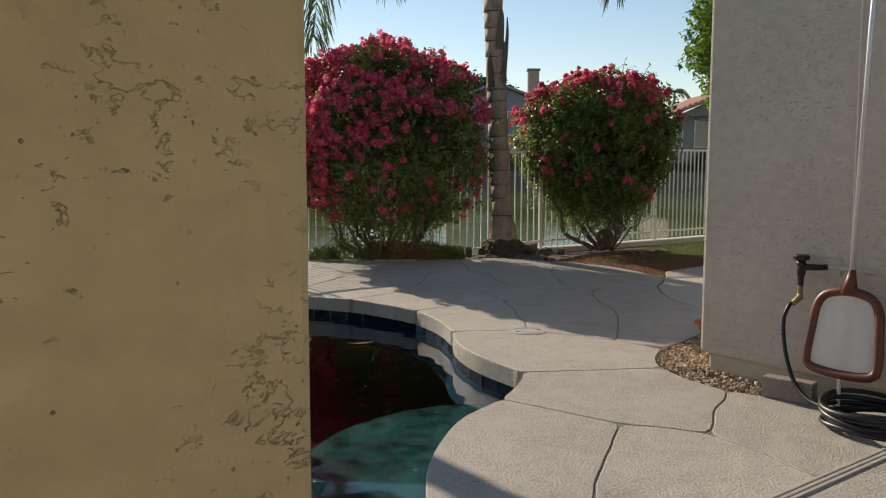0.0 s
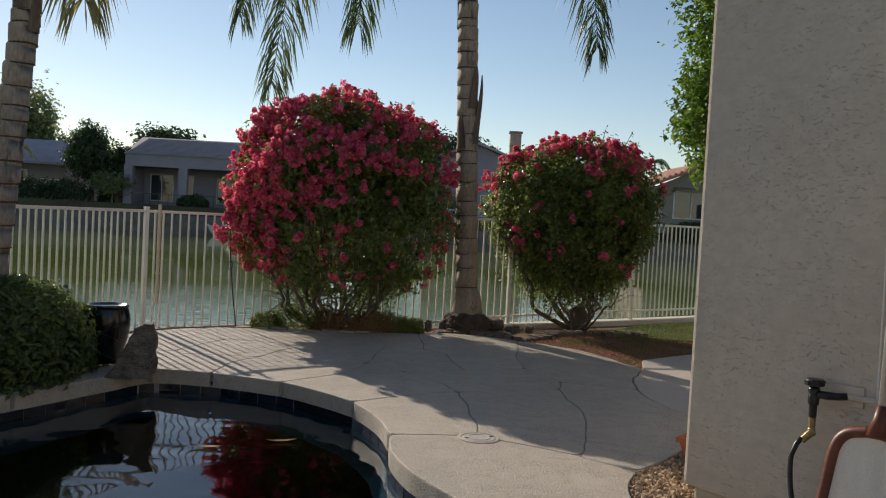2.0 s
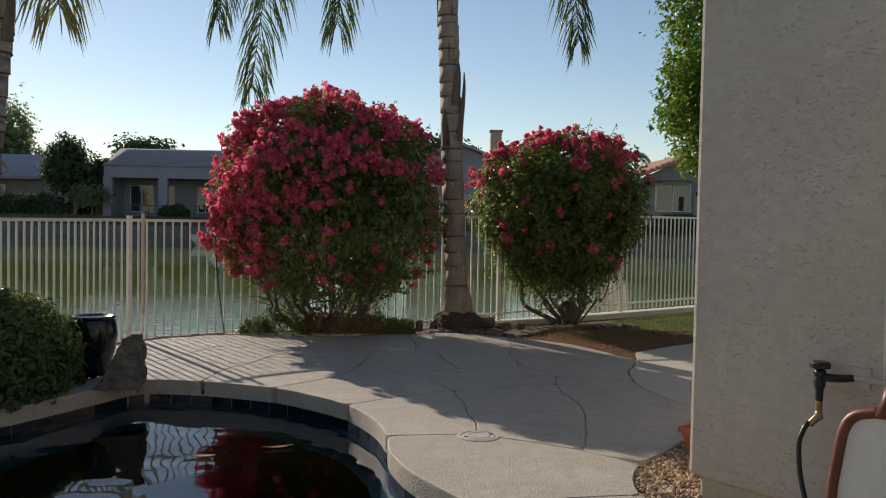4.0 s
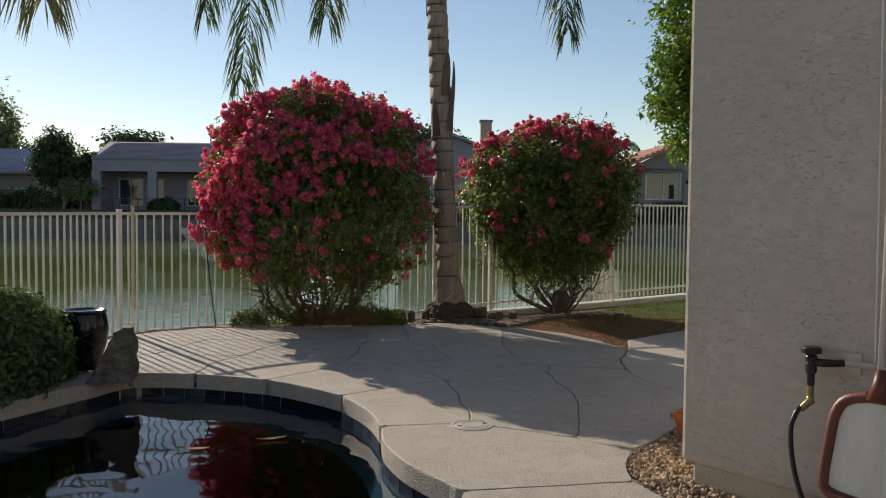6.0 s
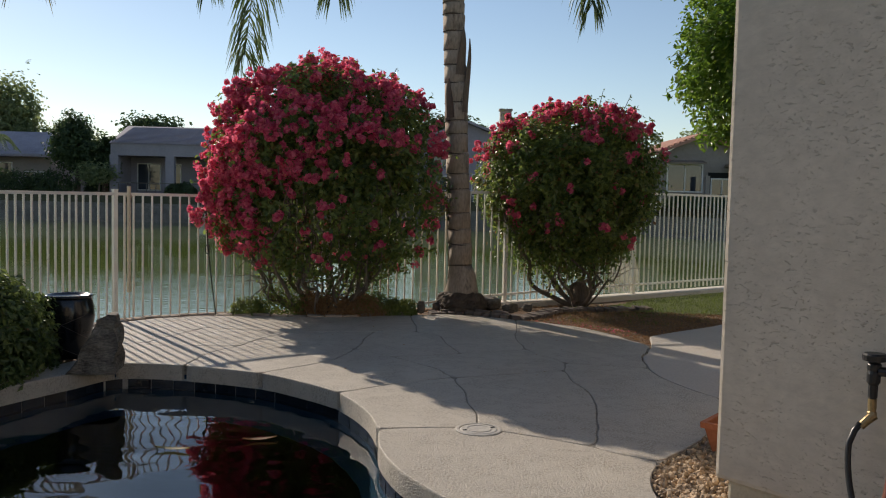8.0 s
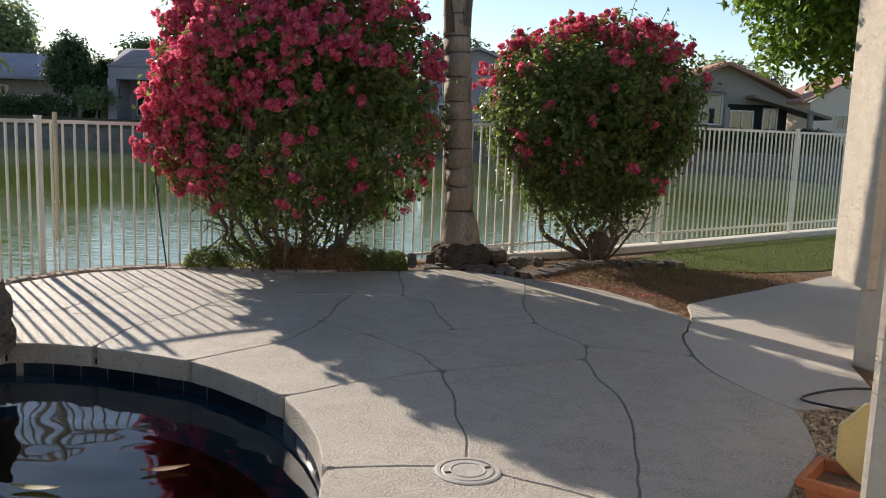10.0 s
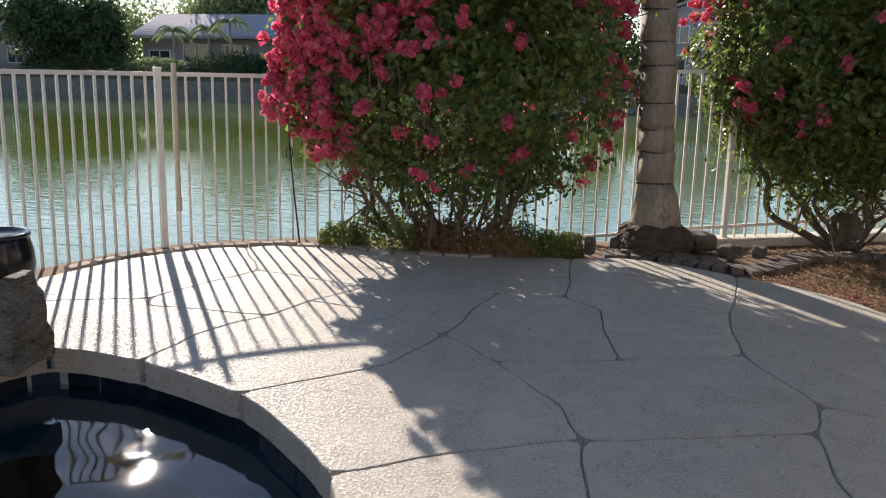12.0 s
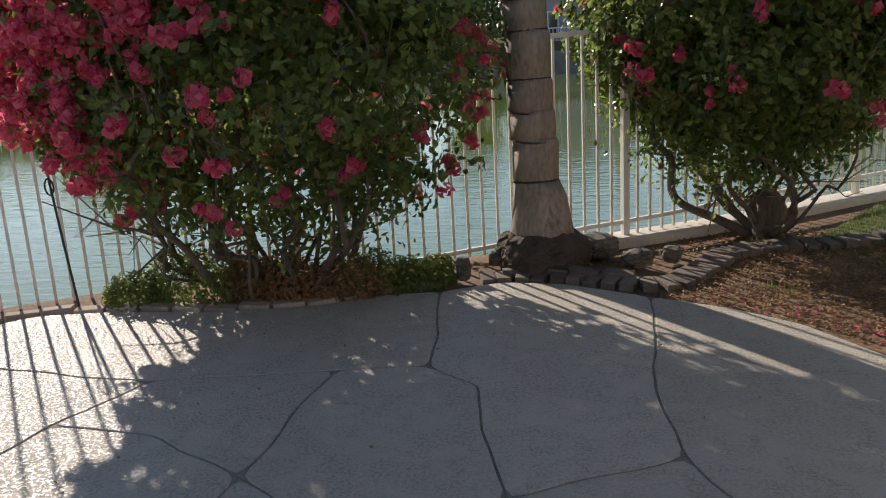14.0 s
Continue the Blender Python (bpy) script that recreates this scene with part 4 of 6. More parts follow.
            r = k.uniform(0.022, 0.054)
            d = k.normal(size=(m, 3))
            d /= np.linalg.norm(d, axis=1)[:, None]
            mid = pb[i] + k.normal(0, 0.05, 3) * (bunch > 0)
            cp.append(mid + d * r * k.uniform(0.6, 1.1, (m, 1)))
            cn.append(d)
    v, f = leaves(np.vstack(cp), np.vstack(cn), 0.05, 0.4, 0.95, 0.3)
    raw("blossom", v, f, M_BRACT, t, "magenta-pink papery blossom")
    return t


bougainvillea(-0.93, 12.3, 1.77, (1.49, 1.38, 1.36), 32000, 1350, 11, "large round bougainvillea with magenta blossom and tangled bare stems", 0.04, dense=0.05, sunny=(-0.8, -0.12, 0.5), foot=0.34, stems=24, low_z=0.2, thick=0.03)
bougainvillea(2.58, 13.55, 1.66, (1.27, 1.2, 1.17), 36000, 300, 23, "rounded bougainvillea with red blossom on top and a dark leafy body", -0.22, -0.78, (-0.35, 0.0, 1.6), 0.12, 0.12, 11, 0.5)


def palm(x, y, lean, height, r, label, fronds, boot_z, flare=0.34, seed=3):
    t = tagged(empty("palm_tree", x, y, -0.03), label, "palm tree")
    k = np.random.default_rng(seed)
    bm = bmesh.new()
    z, path, rad = 0.0, [], []
    path.append((0, 0, 0.0)), rad.append(r * 1.75)
    path.append((0, 0, 0.25)), rad.append(r * 1.5)
    path.append((0, 0, 0.5)), rad.append(r * 1.2)
    z = 0.62
    while z < height:
        step = k.uniform(0.15, 0.33) * (1 - 0.35 * z / height)
        q = r * (1.05 - 0.22 * z / height)
        lx, ly = lean[0] * z / height, lean[1] * z / height
        path += [(lx, ly, z), (lx, ly, z + 0.012), (lx, ly, z + 0.02), (lx, ly, z + step * 0.92)]
        rad += [q * 0.985, q * 0.94, q * 1.02, q * 1.035]
        tilt = k.uniform(-0.06, 0.06)
        ring = [(lx + q * 1.0 * math.cos(a), ly + q * 1.0 * math.sin(a), z + 0.008 + tilt * q * math.cos(a + 1) * 2) for a in np.linspace(0, 2 * math.pi, 19)]
        part("leaf_scar", tube(ring, k.uniform(0.005, 0.010), 5, caps=False), M_SCAR, t)
        z += step
    tube(path, rad, 22, bm)
    for v in bm.verts:
        v.co += Vector((v.co.x - lean[0] * v.co.z / height, v.co.y - lean[1] * v.co.z / height, 0)) * noise.noise(v.co * 5) * 0.07
    part("trunk", bm, M_BARK, t, "ringed grey-brown palm trunk", smooth=True)
    bm = bmesh.new()
    lathe([(r * (1.95 + 0.25 * math.sin(s * 2.8) - 0.55 * s ** 3), 0.30 * s - 0.02) for s in np.linspace(0, 1, 14)], 48, bm)
    for v in bm.verts:
        o = Vector((v.co.x, v.co.y, 0)).normalized()
        v.co += o * (0.05 * noise.noise(Vector((v.co.x * 7, v.co.y * 7, v.co.z * 4))) + 0.03 * noise.noise(v.co * 26)) + Vector((0, 0, 0.03 * noise.noise(v.co * 12)))
    part("root_mass", bm, M_SCAR, t, "dark fibrous roots at the foot")
    # dry sheaths that cling to the trunk
    for bz, ba, L in boot_z:
        lx, ly = lean[0] * bz / height, lean[1] * bz / height
        q = r * (1.03 - 0.22 * bz / height)
        bm = bmesh.new()
        rows = []
        for s in np.linspace(0, 1, 9):
            w = 0.55 * (1 - s) ** 0.7 + 0.02
            out = q * (1.03 + 0.35 * math.sin(s * 2.6) * s)
            rows.append([bm.verts.new((lx + (out + th) * math.cos(ba + d * w), ly + (out + th) * math.sin(ba + d * w), bz + L * s)) for th in (0, 0.012) for d in (-1, -0.4, 0.2, 0.8)])
        for a, b in zip(rows, rows[1:]):
            for j in (0, 1, 2, 4, 5, 6):
                bm.faces.new((a[j], a[j + 1], b[j + 1], b[j]))
            bm.faces.new((a[0], a[4], b[4], b[0]))
            bm.faces.new((a[3], a[7], b[7], b[3]))
        part("sheath", bm, M_BOOT, t, "dried brown leaf sheath", smooth=True)
    top = Vector((lean[0], lean[1], height))
    bm = lathe([(0.02, -0.1), (r * 0.95, -0.05), (r * 0.9, 0.35), (r * 0.5, 0.8), (0.02, 1.0)], 12, m=Matrix.Translation(top))
    part("crownshaft", bm, M_BOOT, t, smooth=True)
    for az, reach, rise, end_z, dry, *face in fronds:
        d = Vector((math.cos(radians(az)), math.sin(radians(az)), 0))
        pts = [top + Vector((0, 0, 0.7)), top + d * reach * 0.35 + Vector((0, 0, 0.7 + rise)), top + d * reach * 0.75 + Vector((0, 0, 0.5 + rise * 0.7)),
               top + d * reach + Vector((0, 0, (end_z - height) * 0.45 + 0.2)), Vector((top.x + d.x * reach * 1.1, top.y + d.y * reach * 1.1, end_z + 0.45))]
        line = curve_through(pts, 0.06)
        fr = part("frond", tube(line[::3] + [line[-1]], list(np.linspace(0.02, 0.004, len(line[::3]) + 1)), 5), M_FROND_DRY if dry else M_FROND, t)
        vs, fs = [], []
        side = Vector((math.cos(radians(face[0])), math.sin(radians(face[0])), 0)) if face else d.cross(Vector((0, 0, 1)))
        nl = len(line)
        for i in range(6, nl):
            for sgn in (-1, 1) * 3:
                L = 0.9 * min(1.0, 0.45 + 1.6 * (1 - i / nl)) * k.uniform(0.85, 1.1)
                s0 = line[i].lerp(line[i - 1], k.uniform(0, 1))
                out = side * sgn * k.uniform(0.3, 0.8) + Vector((k.normal(), k.normal(), 0)) * 0.09
                pts4 = [s0, s0 + out * L * 0.24 + Vector((0, 0, -L * 0.2)), s0 + out * L * 0.46 + Vector((0, 0, -L * 0.52)), s0 + out * L * 0.62 + Vector((0, 0, -L * k.uniform(0.85, 1.05)))]
                wv = (Vector((0, 0, 1)) + Vector(k.normal(size=3)) * 0.7).normalized() * 0.011
                wl = (side + Vector(k.normal(size=3)) * 0.5).normalized() * 0.010
                n0 = len(vs)
                vs += [pts4[0] - wv * 0.5, pts4[0] + wv * 0.5, pts4[1] - wv, pts4[1] + wv, pts4[2] - wl, pts4[2] + wl, pts4[3]]
                fs += [(n0, n0 + 1, n0 + 3, n0 + 2), (n0 + 2, n0 + 3, n0 + 5, n0 + 4), (n0 + 4, n0 + 5, n0 + 6)]
        raw("foliage", vs, fs, M_FROND_DRY if dry else M_FROND, fr)
    return t


palm(0.86, 12.75, (-0.3, 0.0), 6.2, 0.15, "ringed palm with hanging feathery fronds and dry sheaths",
     [(188, 2.3, 0.4, 2.80, False, 15), (184, 2.75, 0.5, 3.72, False, -20), (216, 1.5, 0.5, 3.52, False, 10), (-15, 1.72, 0.4, 3.5, False, -35), (60, 2.2, 0.9, 5.3, False), (110, 2.2, 0.9, 5.3, False), (150, 2.2, 0.8, 5.0, False),
      (255, 1.7, 1.2, 5.9, False), (300, 1.7, 1.2, 5.9, False), (20, 2.2, 1.0, 5.4, False)],
     [(2.55, -2.2, 0.5), (2.62, -0.5, 0.95), (3.1, -1.0, 0.6), (4.2, 2.5, 0.8)], seed=5)
palm(-3.78, 8.75, (0.47, 0.0), 4.7, 0.132, "ringed palm rising out of the low hedge",
     [(-35, 0.55, 0.5, 2.85, True, 20), (190, 1.9, 0.9, 3.6, False), (120, 2.0, 0.9, 3.8, False), (60, 2.0, 1.2, 4.6, False), (235, 1.9, 0.8, 3.8, False)],
     [(3.05, -0.4, 0.5), (3.25, -1.6, 0.6)], seed=8)


def mound(name, x, y, radii, n, size, material, label, category, seed, cz=0.0, stems=0):
    """A low leafy mound on a core of twigs."""
    t = tagged(empty(name, x, y, -0.03), label, category)
    if stems:
        branches((0, 0, 0), (0, 0, cz), radii, stems, seed, 0.02, M_WOOD, t)
    p, u = crown_points(n, (0, 0, cz), radii, seed, 0.05, 4.0, 0.6, -0.35)
    ok = p[:, 2] > 0.0
    v, f = leaves(p[ok], u[ok] + [0, 0, 0.5], size, 0.6, 0.5)
    raw("foliage", v, f, material, t)
    return t


mound("hedge", -3.56, 8.35, (0.92, 0.95, 0.76), 17000, 0.064, M_HEDGE, "low rounded dark green hedge beside the pool", "hedge", 31, 0.2, 7)
mound("hedge", -3.35, 8.9, (0.62, 0.6, 0.55), 7000, 0.064, M_HEDGE, "low dark green shrub behind the black urn", "hedge", 32, 0.15, 5)
mound("hedge", -4.1, 7.3, (0.75, 0.9, 0.75), 10000, 0.064, M_HEDGE, "low rounded dark green hedge beside the pool", "hedge", 33, 0.2, 6)
for i, (x, y, rx, ry, rz, dry) in enumerate(((-1.8, 12.02, 0.24, 0.14, 0.15, 0), (-1.42, 12.06, 0.38, 0.2, 0.27, 0), (-1.05, 12.1, 0.2, 0.16, 0.22, 1), (-0.8, 12.06, 0.34, 0.17, 0.22, 1),
                                             (-0.42, 12.12, 0.32, 0.17, 0.19, 1), (-0.25, 12.2, 0.3, 0.16, 0.2, 0), (0.02, 12.28, 0.2, 0.13, 0.15, 0), (0.14, 12.42, 0.15, 0.1, 0.13, 0))):
    mound("ground_cover", x, y, (rx, ry, rz * 1.3), int(7500 * rx), 0.036, M_DRY if dry else M_COVER, "dry brown ground cover under the bougainvillea" if dry else "low yellow-green ground cover at the deck's edge", "ground cover", 50 + i, 0.04)

# ficus beside the walkway
ficus = tagged(empty("tree", 5.78, 11.6, -0.03), "leafy green ficus tree behind the house corner", "tree")
part("trunk", tube([(0, 0, 0), (0.05, 0, 0.8), (-0.05, 0.05, 1.6), (-0.2, 0, 2.6)], [0.14, 0.11, 0.1, 0.08], 12), M_WOOD, ficus, smooth=True)
branches((-0.1, 0, 1.6), (-0.7, -0.4, 3.8), (1.9, 1.6, 1.5), 8, 41, 0.06, M_WOOD, ficus, "limb")
vv, ff = [], []
for i, (c, r, n) in enumerate((((-0.7, -0.4, 3.9), (1.85, 1.6, 1.45), 30000), ((-1.8, -1.2, 3.0), (1.0, 1.0, 0.9), 22000), ((0.2, 0.2, 3.2), (1.3, 1.2, 1.1), 6000), ((-1.5, -0.5, 4.3), (1.15, 1.0, 1.0), 8000))):
    p, u = crown_points(n, c, r, 60 + i, 0.10, 5.0, 0.5)
    v, f = leaves(p, u * 0.5 + [0, 0, 0.7], 0.08, 0.5, 0.55)
    ff.append(f + sum(len(q) for q in vv)), vv.append(v)
raw("crown", np.vstack(vv), np.vstack(ff), M_FICUS, ficus)


# ---- the far shore ----
def moved(bm, m):
    bm.transform(m)
    return bm


def window_unit(parent, x, y, z, w, h, name="window"):
    """A window with frame, panes and mullions in a wall that faces the lake (towards -y)."""
    bm = bmesh.new()
    t = 0.09
    for sx, sz, ox, oz in ((w + 2 * t, t, 0, -t), (w + 2 * t, t, 0, h), (t, h, -w / 2 - t / 2, 0), (t, h, w / 2 + t / 2, 0), (0.07, h, 0, 0)):
        box(sx, 0.12, sz, pose(x + ox, y, z + oz), bm=bm)
    wn_ = part(name, bm, M_TRIM, parent)
    for s in (-1, 1):
        part("pane", box(w / 2 - 0.04, 0.03, h, pose(x + s * w / 4, y + 0.03, z)), M_GLASS, wn_)
    return wn_


def gable_roof(bm, x0, x1, y0, y1, z, h, over, axis):
    """A pitched roof of real thickness with its ridge along x or y."""
    x0, x1, y0, y1 = x0 - over, x1 + over, y0 - over, y1 + over
    t = 0.22
    if axis == "x":
        ym = (y0 + y1) / 2
        prof = [(y0, z), (ym, z + h), (y1, z), (y1, z + t), (ym, z + h + t), (y0, z + t)]
        a = [bm.verts.new((x0, p, q)) for p, q in prof]
        b = [bm.verts.new((x1, p, q)) for p, q in prof]
    else:
        xm = (x0 + x1) / 2
        prof = [(x0, z), (xm, z + h), (x1, z), (x1, z + t), (xm, z + h + t), (x0, z + t)]
        a = [bm.verts.new((p, y0, q)) for p, q in prof]
        b = [bm.verts.new((p, y1, q)) for p, q in prof]
    for k in range(6):
        bm.faces.new((a[k], a[(k + 1) % 6], b[(k + 1) % 6], b[k]))
    for r in (a, b):
        bm.faces.new((r[0], r[1], r[4], r[5]))
        bm.faces.new((r[1], r[2], r[3], r[4]))
    bmesh.ops.recalc_face_normals(bm, faces=bm.faces)


def tile_courses(roof, material, x0, x1, y0, y1, z0, z1, n):
    """Courses of roof tile as low ledges up a slope that rises away from the lake."""
    first = None
    for k in range(n):
        a = k / n
        at = pose((x0 + x1) / 2, y0 + (y1 - y0) * a, z0 + (z1 - z0) * a)
        if first is None:
            first = part("tile_course", box(x1 - x0, 0.2, 0.05), material, roof, at=at)
        else:
            o = new("tile_course", first.data)
            o.parent, o.matrix_basis = roof, at


G = 1.2
# grey house with a covered terrace
h = tagged(empty("house", -18.4, 77, G), "grey stucco lake house with a columned terrace and pale roof", "house")
bm = box(16, 7.2, 4.4, pose(0, 5.9, 0))
part("wall", bm, M_H_GREY, h)
part("fascia", box(16.6, 0.5, 1.15, pose(0, -1.3, 3.35)), M_H_GREY, h)
part("terrace_ceiling", box(16.4, 3.8, 0.2, pose(0, 0.6, 3.4)), M_H_GREY, h)
for cx in (-8.0, -3.2, 1.7, 8.0):
    part("column", box(0.75, 0.6, 3.4, pose(cx, -1.3, 0)), M_H_GREY, h)
bm = bmesh.new()
vs = [bm.verts.new(v) for v in ((-8.4, -1.7, 4.4), (8.4, -1.7, 4.4), (8.5, 4.5, 6.35), (-8.9, 4.5, 6.35), (-8.9, 9.8, 4.4), (8.4, 9.8, 4.4))]
for q in ((0, 1, 2, 3), (3, 2, 5, 4), (0, 3, 4), (1, 5, 2)):
    bm.faces.new([vs[i] for i in q])
tile_courses(part("roof", bm, M_R_GREY, h, "pale violet-grey tiled roof"), M_R_GREY, -8.2, 8.2, -1.5, 4.4, 4.46, 6.3, 14)
for wx, ww, wh in ((-6.2, 2.0, 2.3), (-3.9, 1.1, 2.3), (-0.4, 1.3, 2.2), (1.4, 1.3, 2.2), (5.6, 2.4, 1.6)):
    window_unit(h, wx, 2.25, 0.45, ww, wh)
for sx in (-7.95, 7.95):
    part("terrace_side", box(0.2, 3.4, 3.4, pose(sx, 0.7, 0)), M_H_GREY, h)
for k in range(20):
    part("baluster", box(0.05, 0.05, 0.95, pose(-7.6 + 0.8 * k, -1.6, 0)), M_SEAWALL, h)
part("railing", box(15.6, 0.06, 0.07, pose(0, -1.6, 0.95)), M_SEAWALL, h)
part("chimney_pipe", tube([(0.4, 5, 6.2), (0.4, 5, 7.4)], 0.07, 8), M_H_GREY, h)
# tan house to its side with a low brown roof
h = tagged(empty("house", -41.5, 80, G), "low tan house with a grey-brown roof behind palms", "house")
part("wall", box(15, 9, 3.2, pose(0, 5, 0)), M_H_TAN, h)
bm = bmesh.new()
gable_roof(bm, -7.5, 7.5, 0, 10, 3.2, 2.4, 0.7, "x")
tile_courses(part("roof", bm, M_R_GREY, h), M_R_GREY, -8.1, 8.1, -0.5, 5, 3.45, 5.7, 12)
for wx, ww, wh in ((-5.6, 2.2, 1.5), (-1.6, 2.6, 2.1), (2.6, 2.6, 2.1), (6.0, 1.6, 1.3)):
    window_unit(h, wx, 0.45, 0.5, ww, wh)
h = tagged(empty("house", -68, 79, G), "tan house with a brown tiled roof", "house")
part("wall", box(16, 9, 3.4, pose(0, 5, 0)), M_H_TAN, h)
bm = bmesh.new()
gable_roof(bm, -8, 8, 0, 10, 3.4, 2.8, 0.7, "x")
tile_courses(part("roof", bm, M_R_BROWN, h), M_R_BROWN, -8.6, 8.6, -0.5, 5, 3.65, 6.3, 12)
for wx, ww, wh in ((-5, 2.2, 1.5), (0, 2.6, 2.1), (5, 1.8, 1.5)):
    window_unit(h, wx, 0.45, 0.6, ww, wh)
# two-storey gabled house in the middle
h = tagged(empty("house", 4.6, 80, G), "two-storey grey house with a front gable and brick chimney", "house")
part("wall", box(9.5, 9, 5.4, pose(0, 5, 0)), M_H_GREY, h)
bm = bmesh.new()
gable_roof(bm, -4.7, 4.7, 0.5, 9.5, 5.4, 1.9, 0.5, "y")
part("roof", bm, M_R_GREY, h)
part("gable", moved(prism([(-4.7, 0), (4.7, 0), (0, 1.9)], 0, 0.3), pose(0, 0.9, 5.4, 90, 0, 0)), M_H_GREY, h)
part("chimney", box(1.1, 0.9, 9.0, pose(3.9, 5, 0)), M_BRICKRED, h)
part("chimney_cap", box(1.3, 1.1, 0.2, pose(3.9, 5, 9.0)), M_BLOCK, h)
for wx, wz, ww, wh in ((-2.6, 0.6, 1.6, 1.7), (1.6, 0.6, 2.2, 1.9), (-2.4, 3.4, 1.4, 1.3), (1.8, 3.4, 1.4, 1.3)):
    window_unit(h, wx, 0.45, wz, ww, wh)
part("deck_rail", box(10, 0.08, 0.08, pose(0, -2.4, 0.95)), M_TRIM, h)
for k in range(34):
    part("baluster", box(0.05, 0.05, 0.95, pose(-4.95 + 0.3 * k, -2.4, 0)), M_TRIM, h)
# house with the red tile roof
h = tagged(empty("house", 21.0, 62.5, G), "tan house with a red tile roof and a shaded patio", "house")
part("wall", box(9.0, 9, 3.2, pose(0, 5, 0)), M_H_TAN, h)
part("gable", moved(prism([(-4.5, 0), (4.6, 0), (0, 2.1)], 0, 0.3), pose(0, 0.9, 3.2, 90, 0, 0)), M_H_TAN, h)
bm = bmesh.new()
gable_roof(bm, -4.5, 4.5, 0.4, 9.6, 3.15, 2.1, 0.7, "y")
red_roof = part("roof", bm, M_R_RED, h, "red clay tile roof")
for s in (-1, 1):
    for k in range(12):
        a = (k + 0.5) / 12
        part("tile_course", box(0.16, 10.4, 0.06, pose(s * (5.1 - 5.0 * a), 5, 3.2 + 0.22 + 2.05 * a)), M_R_RED, red_roof)
window_unit(h, -1.35, 0.45, 1.2, 2.5, 1.9)
window_unit(h, -4.0, 0.45, 1.2, 0.8, 1.2)
part("awning", moved(box(2.7, 0.9, 0.12), pose(-1.4, 0.0, 3.25, 12, 0, 0)), M_R_BROWN, h)
# no real recess here: a dark sheet on the wall stands for its shade
part("patio_shade", box(4.2, 0.12, 2.5, pose(2.5, 0.46, 0.1)), M_SHADE_FILL, h, "flat dark panel in place of the patio's deep shade")
window_unit(h, 1.4, 0.38, 0.9, 1.5, 1.2)
window_unit(h, 3.4, 0.38, 0.5, 0.9, 1.8)
part("patio_roof", moved(box(5.6, 3.0, 0.2), pose(4.3, 0.2, 2.35, 0, 14, 0)), M_R_BROWN, h)
for px in (-0.2, 5.6):
    part("patio_post", box(0.3, 0.3, 2.3, pose(px, -1.1, 0)), M_H_TAN, h)
part("chimney", box(0.9, 0.9, 1.6, pose(3.6, 8, 4.3)), M_BRICKRED, h)
# cream house far behind it
h = tagged(empty("house", 38.5, 78, G), "sunlit cream house with a red tile roof", "house")
part("wall", box(9, 8, 3.6, pose(0, 4, 0)), M_H_CREAM, h)
part("gable", moved(prism([(-4.5, 0), (4.5, 0), (0, 2.6)], 0, 0.3), pose(0, 0.3, 3.6, 90, 0, 0)), M_H_CREAM, h)
bm = bmesh.new()
gable_roof(bm, -4.5, 4.5, 0.3, 8, 3.5, 2.6, 0.5, "y")
part("roof", bm, M_R_RED, h)
for wx in (-1.4, 1.2):
    window_unit(h, wx, -0.04, 1.0, 1.3, 1.5)
part("garden_wall", box(9, 0.25, 1.3, pose(-1, -3, 0)), M_H_CREAM, h)


def far_tree(x, y, height, rx, rz, n, material, label, seed, leaf=0.5, trunk=0.3, amp=0.16):
    t = tagged(empty("tree", x, y, G - 0.02), label, "tree", "trees across the lake")
    cz = height - rz
    part("trunk", tube([(0, 0, 0), (0.1, 0, cz * 0.5), (0, 0.1, cz + rz * 0.4)], [trunk, trunk * 0.7, trunk * 0.25], 7), M_WOOD, t)
    k = np.random.default_rng(seed)
    vs, fs, tot = [], [], 0
    for j in range(6):
        c = (k.uniform(-0.45, 0.45) * rx, k.uniform(-0.3, 0.3) * rx, cz + k.uniform(-0.45, 0.35) * rz) if j else (0, 0, cz)
        s = k.uniform(0.5, 0.75) if j else 0.8
        p, u = crown_points(n // 6, c, (rx * s, rx * s, rz * s), seed + j, amp, 5.0, 0.45)
        ok = p[:, 2] > 0.05
        v, f = leaves(p[ok], u[ok] + [0, 0, 0.4], leaf, 0.6, 0.6)
        vs.append(v), fs.append(f + tot)
        tot += len(v)
    raw("crown", np.vstack(vs), np.vstack(fs), material, t)
    return t


far_tree(-29.6, 75.5, 7.3, 2.6, 3.2, 9000, M_FAR_LEAF, "dense dark green round tree by the far house", 71, 0.3)
far_tree(-27.6, 76.5, 5.6, 1.5, 2.5, 5000, M_FAR_LEAF, "dense dark green round tree by the far house", 72, 0.3)
far_tree(-43.2, 92, 13.4, 4.2, 5.3, 6000, M_FAR_LIGHT, "tall airy eucalyptus behind the houses", 73, 0.45, 0.35, 0.17)
far_tree(-49, 93, 12.5, 4.5, 5.0, 3500, M_FAR_LIGHT, "tall airy eucalyptus behind the houses", 74, 0.45, 0.35, 0.17)
far_tree(-30, 98, 8.9, 3.2, 2.0, 2500, M_FAR_LEAF, "tree top behind the grey house's roof", 75, 0.5)
far_tree(-27.2, 74, 2.9, 1.7, 1.2, 1500, M_FAR_LIGHT, "small bright green garden tree on the far shore", 76, 0.3, 0.1)
far_tree(3, 97, 10.2, 5.5, 2.6, 2500, M_FAR_LEAF, "tree top behind the gabled house", 77, 0.5)
far_tree(27, 82, 8.2, 3.4, 3.0, 2500, M_FAR_LIGHT, "light green tree behind the red-roofed house", 78, 0.45)
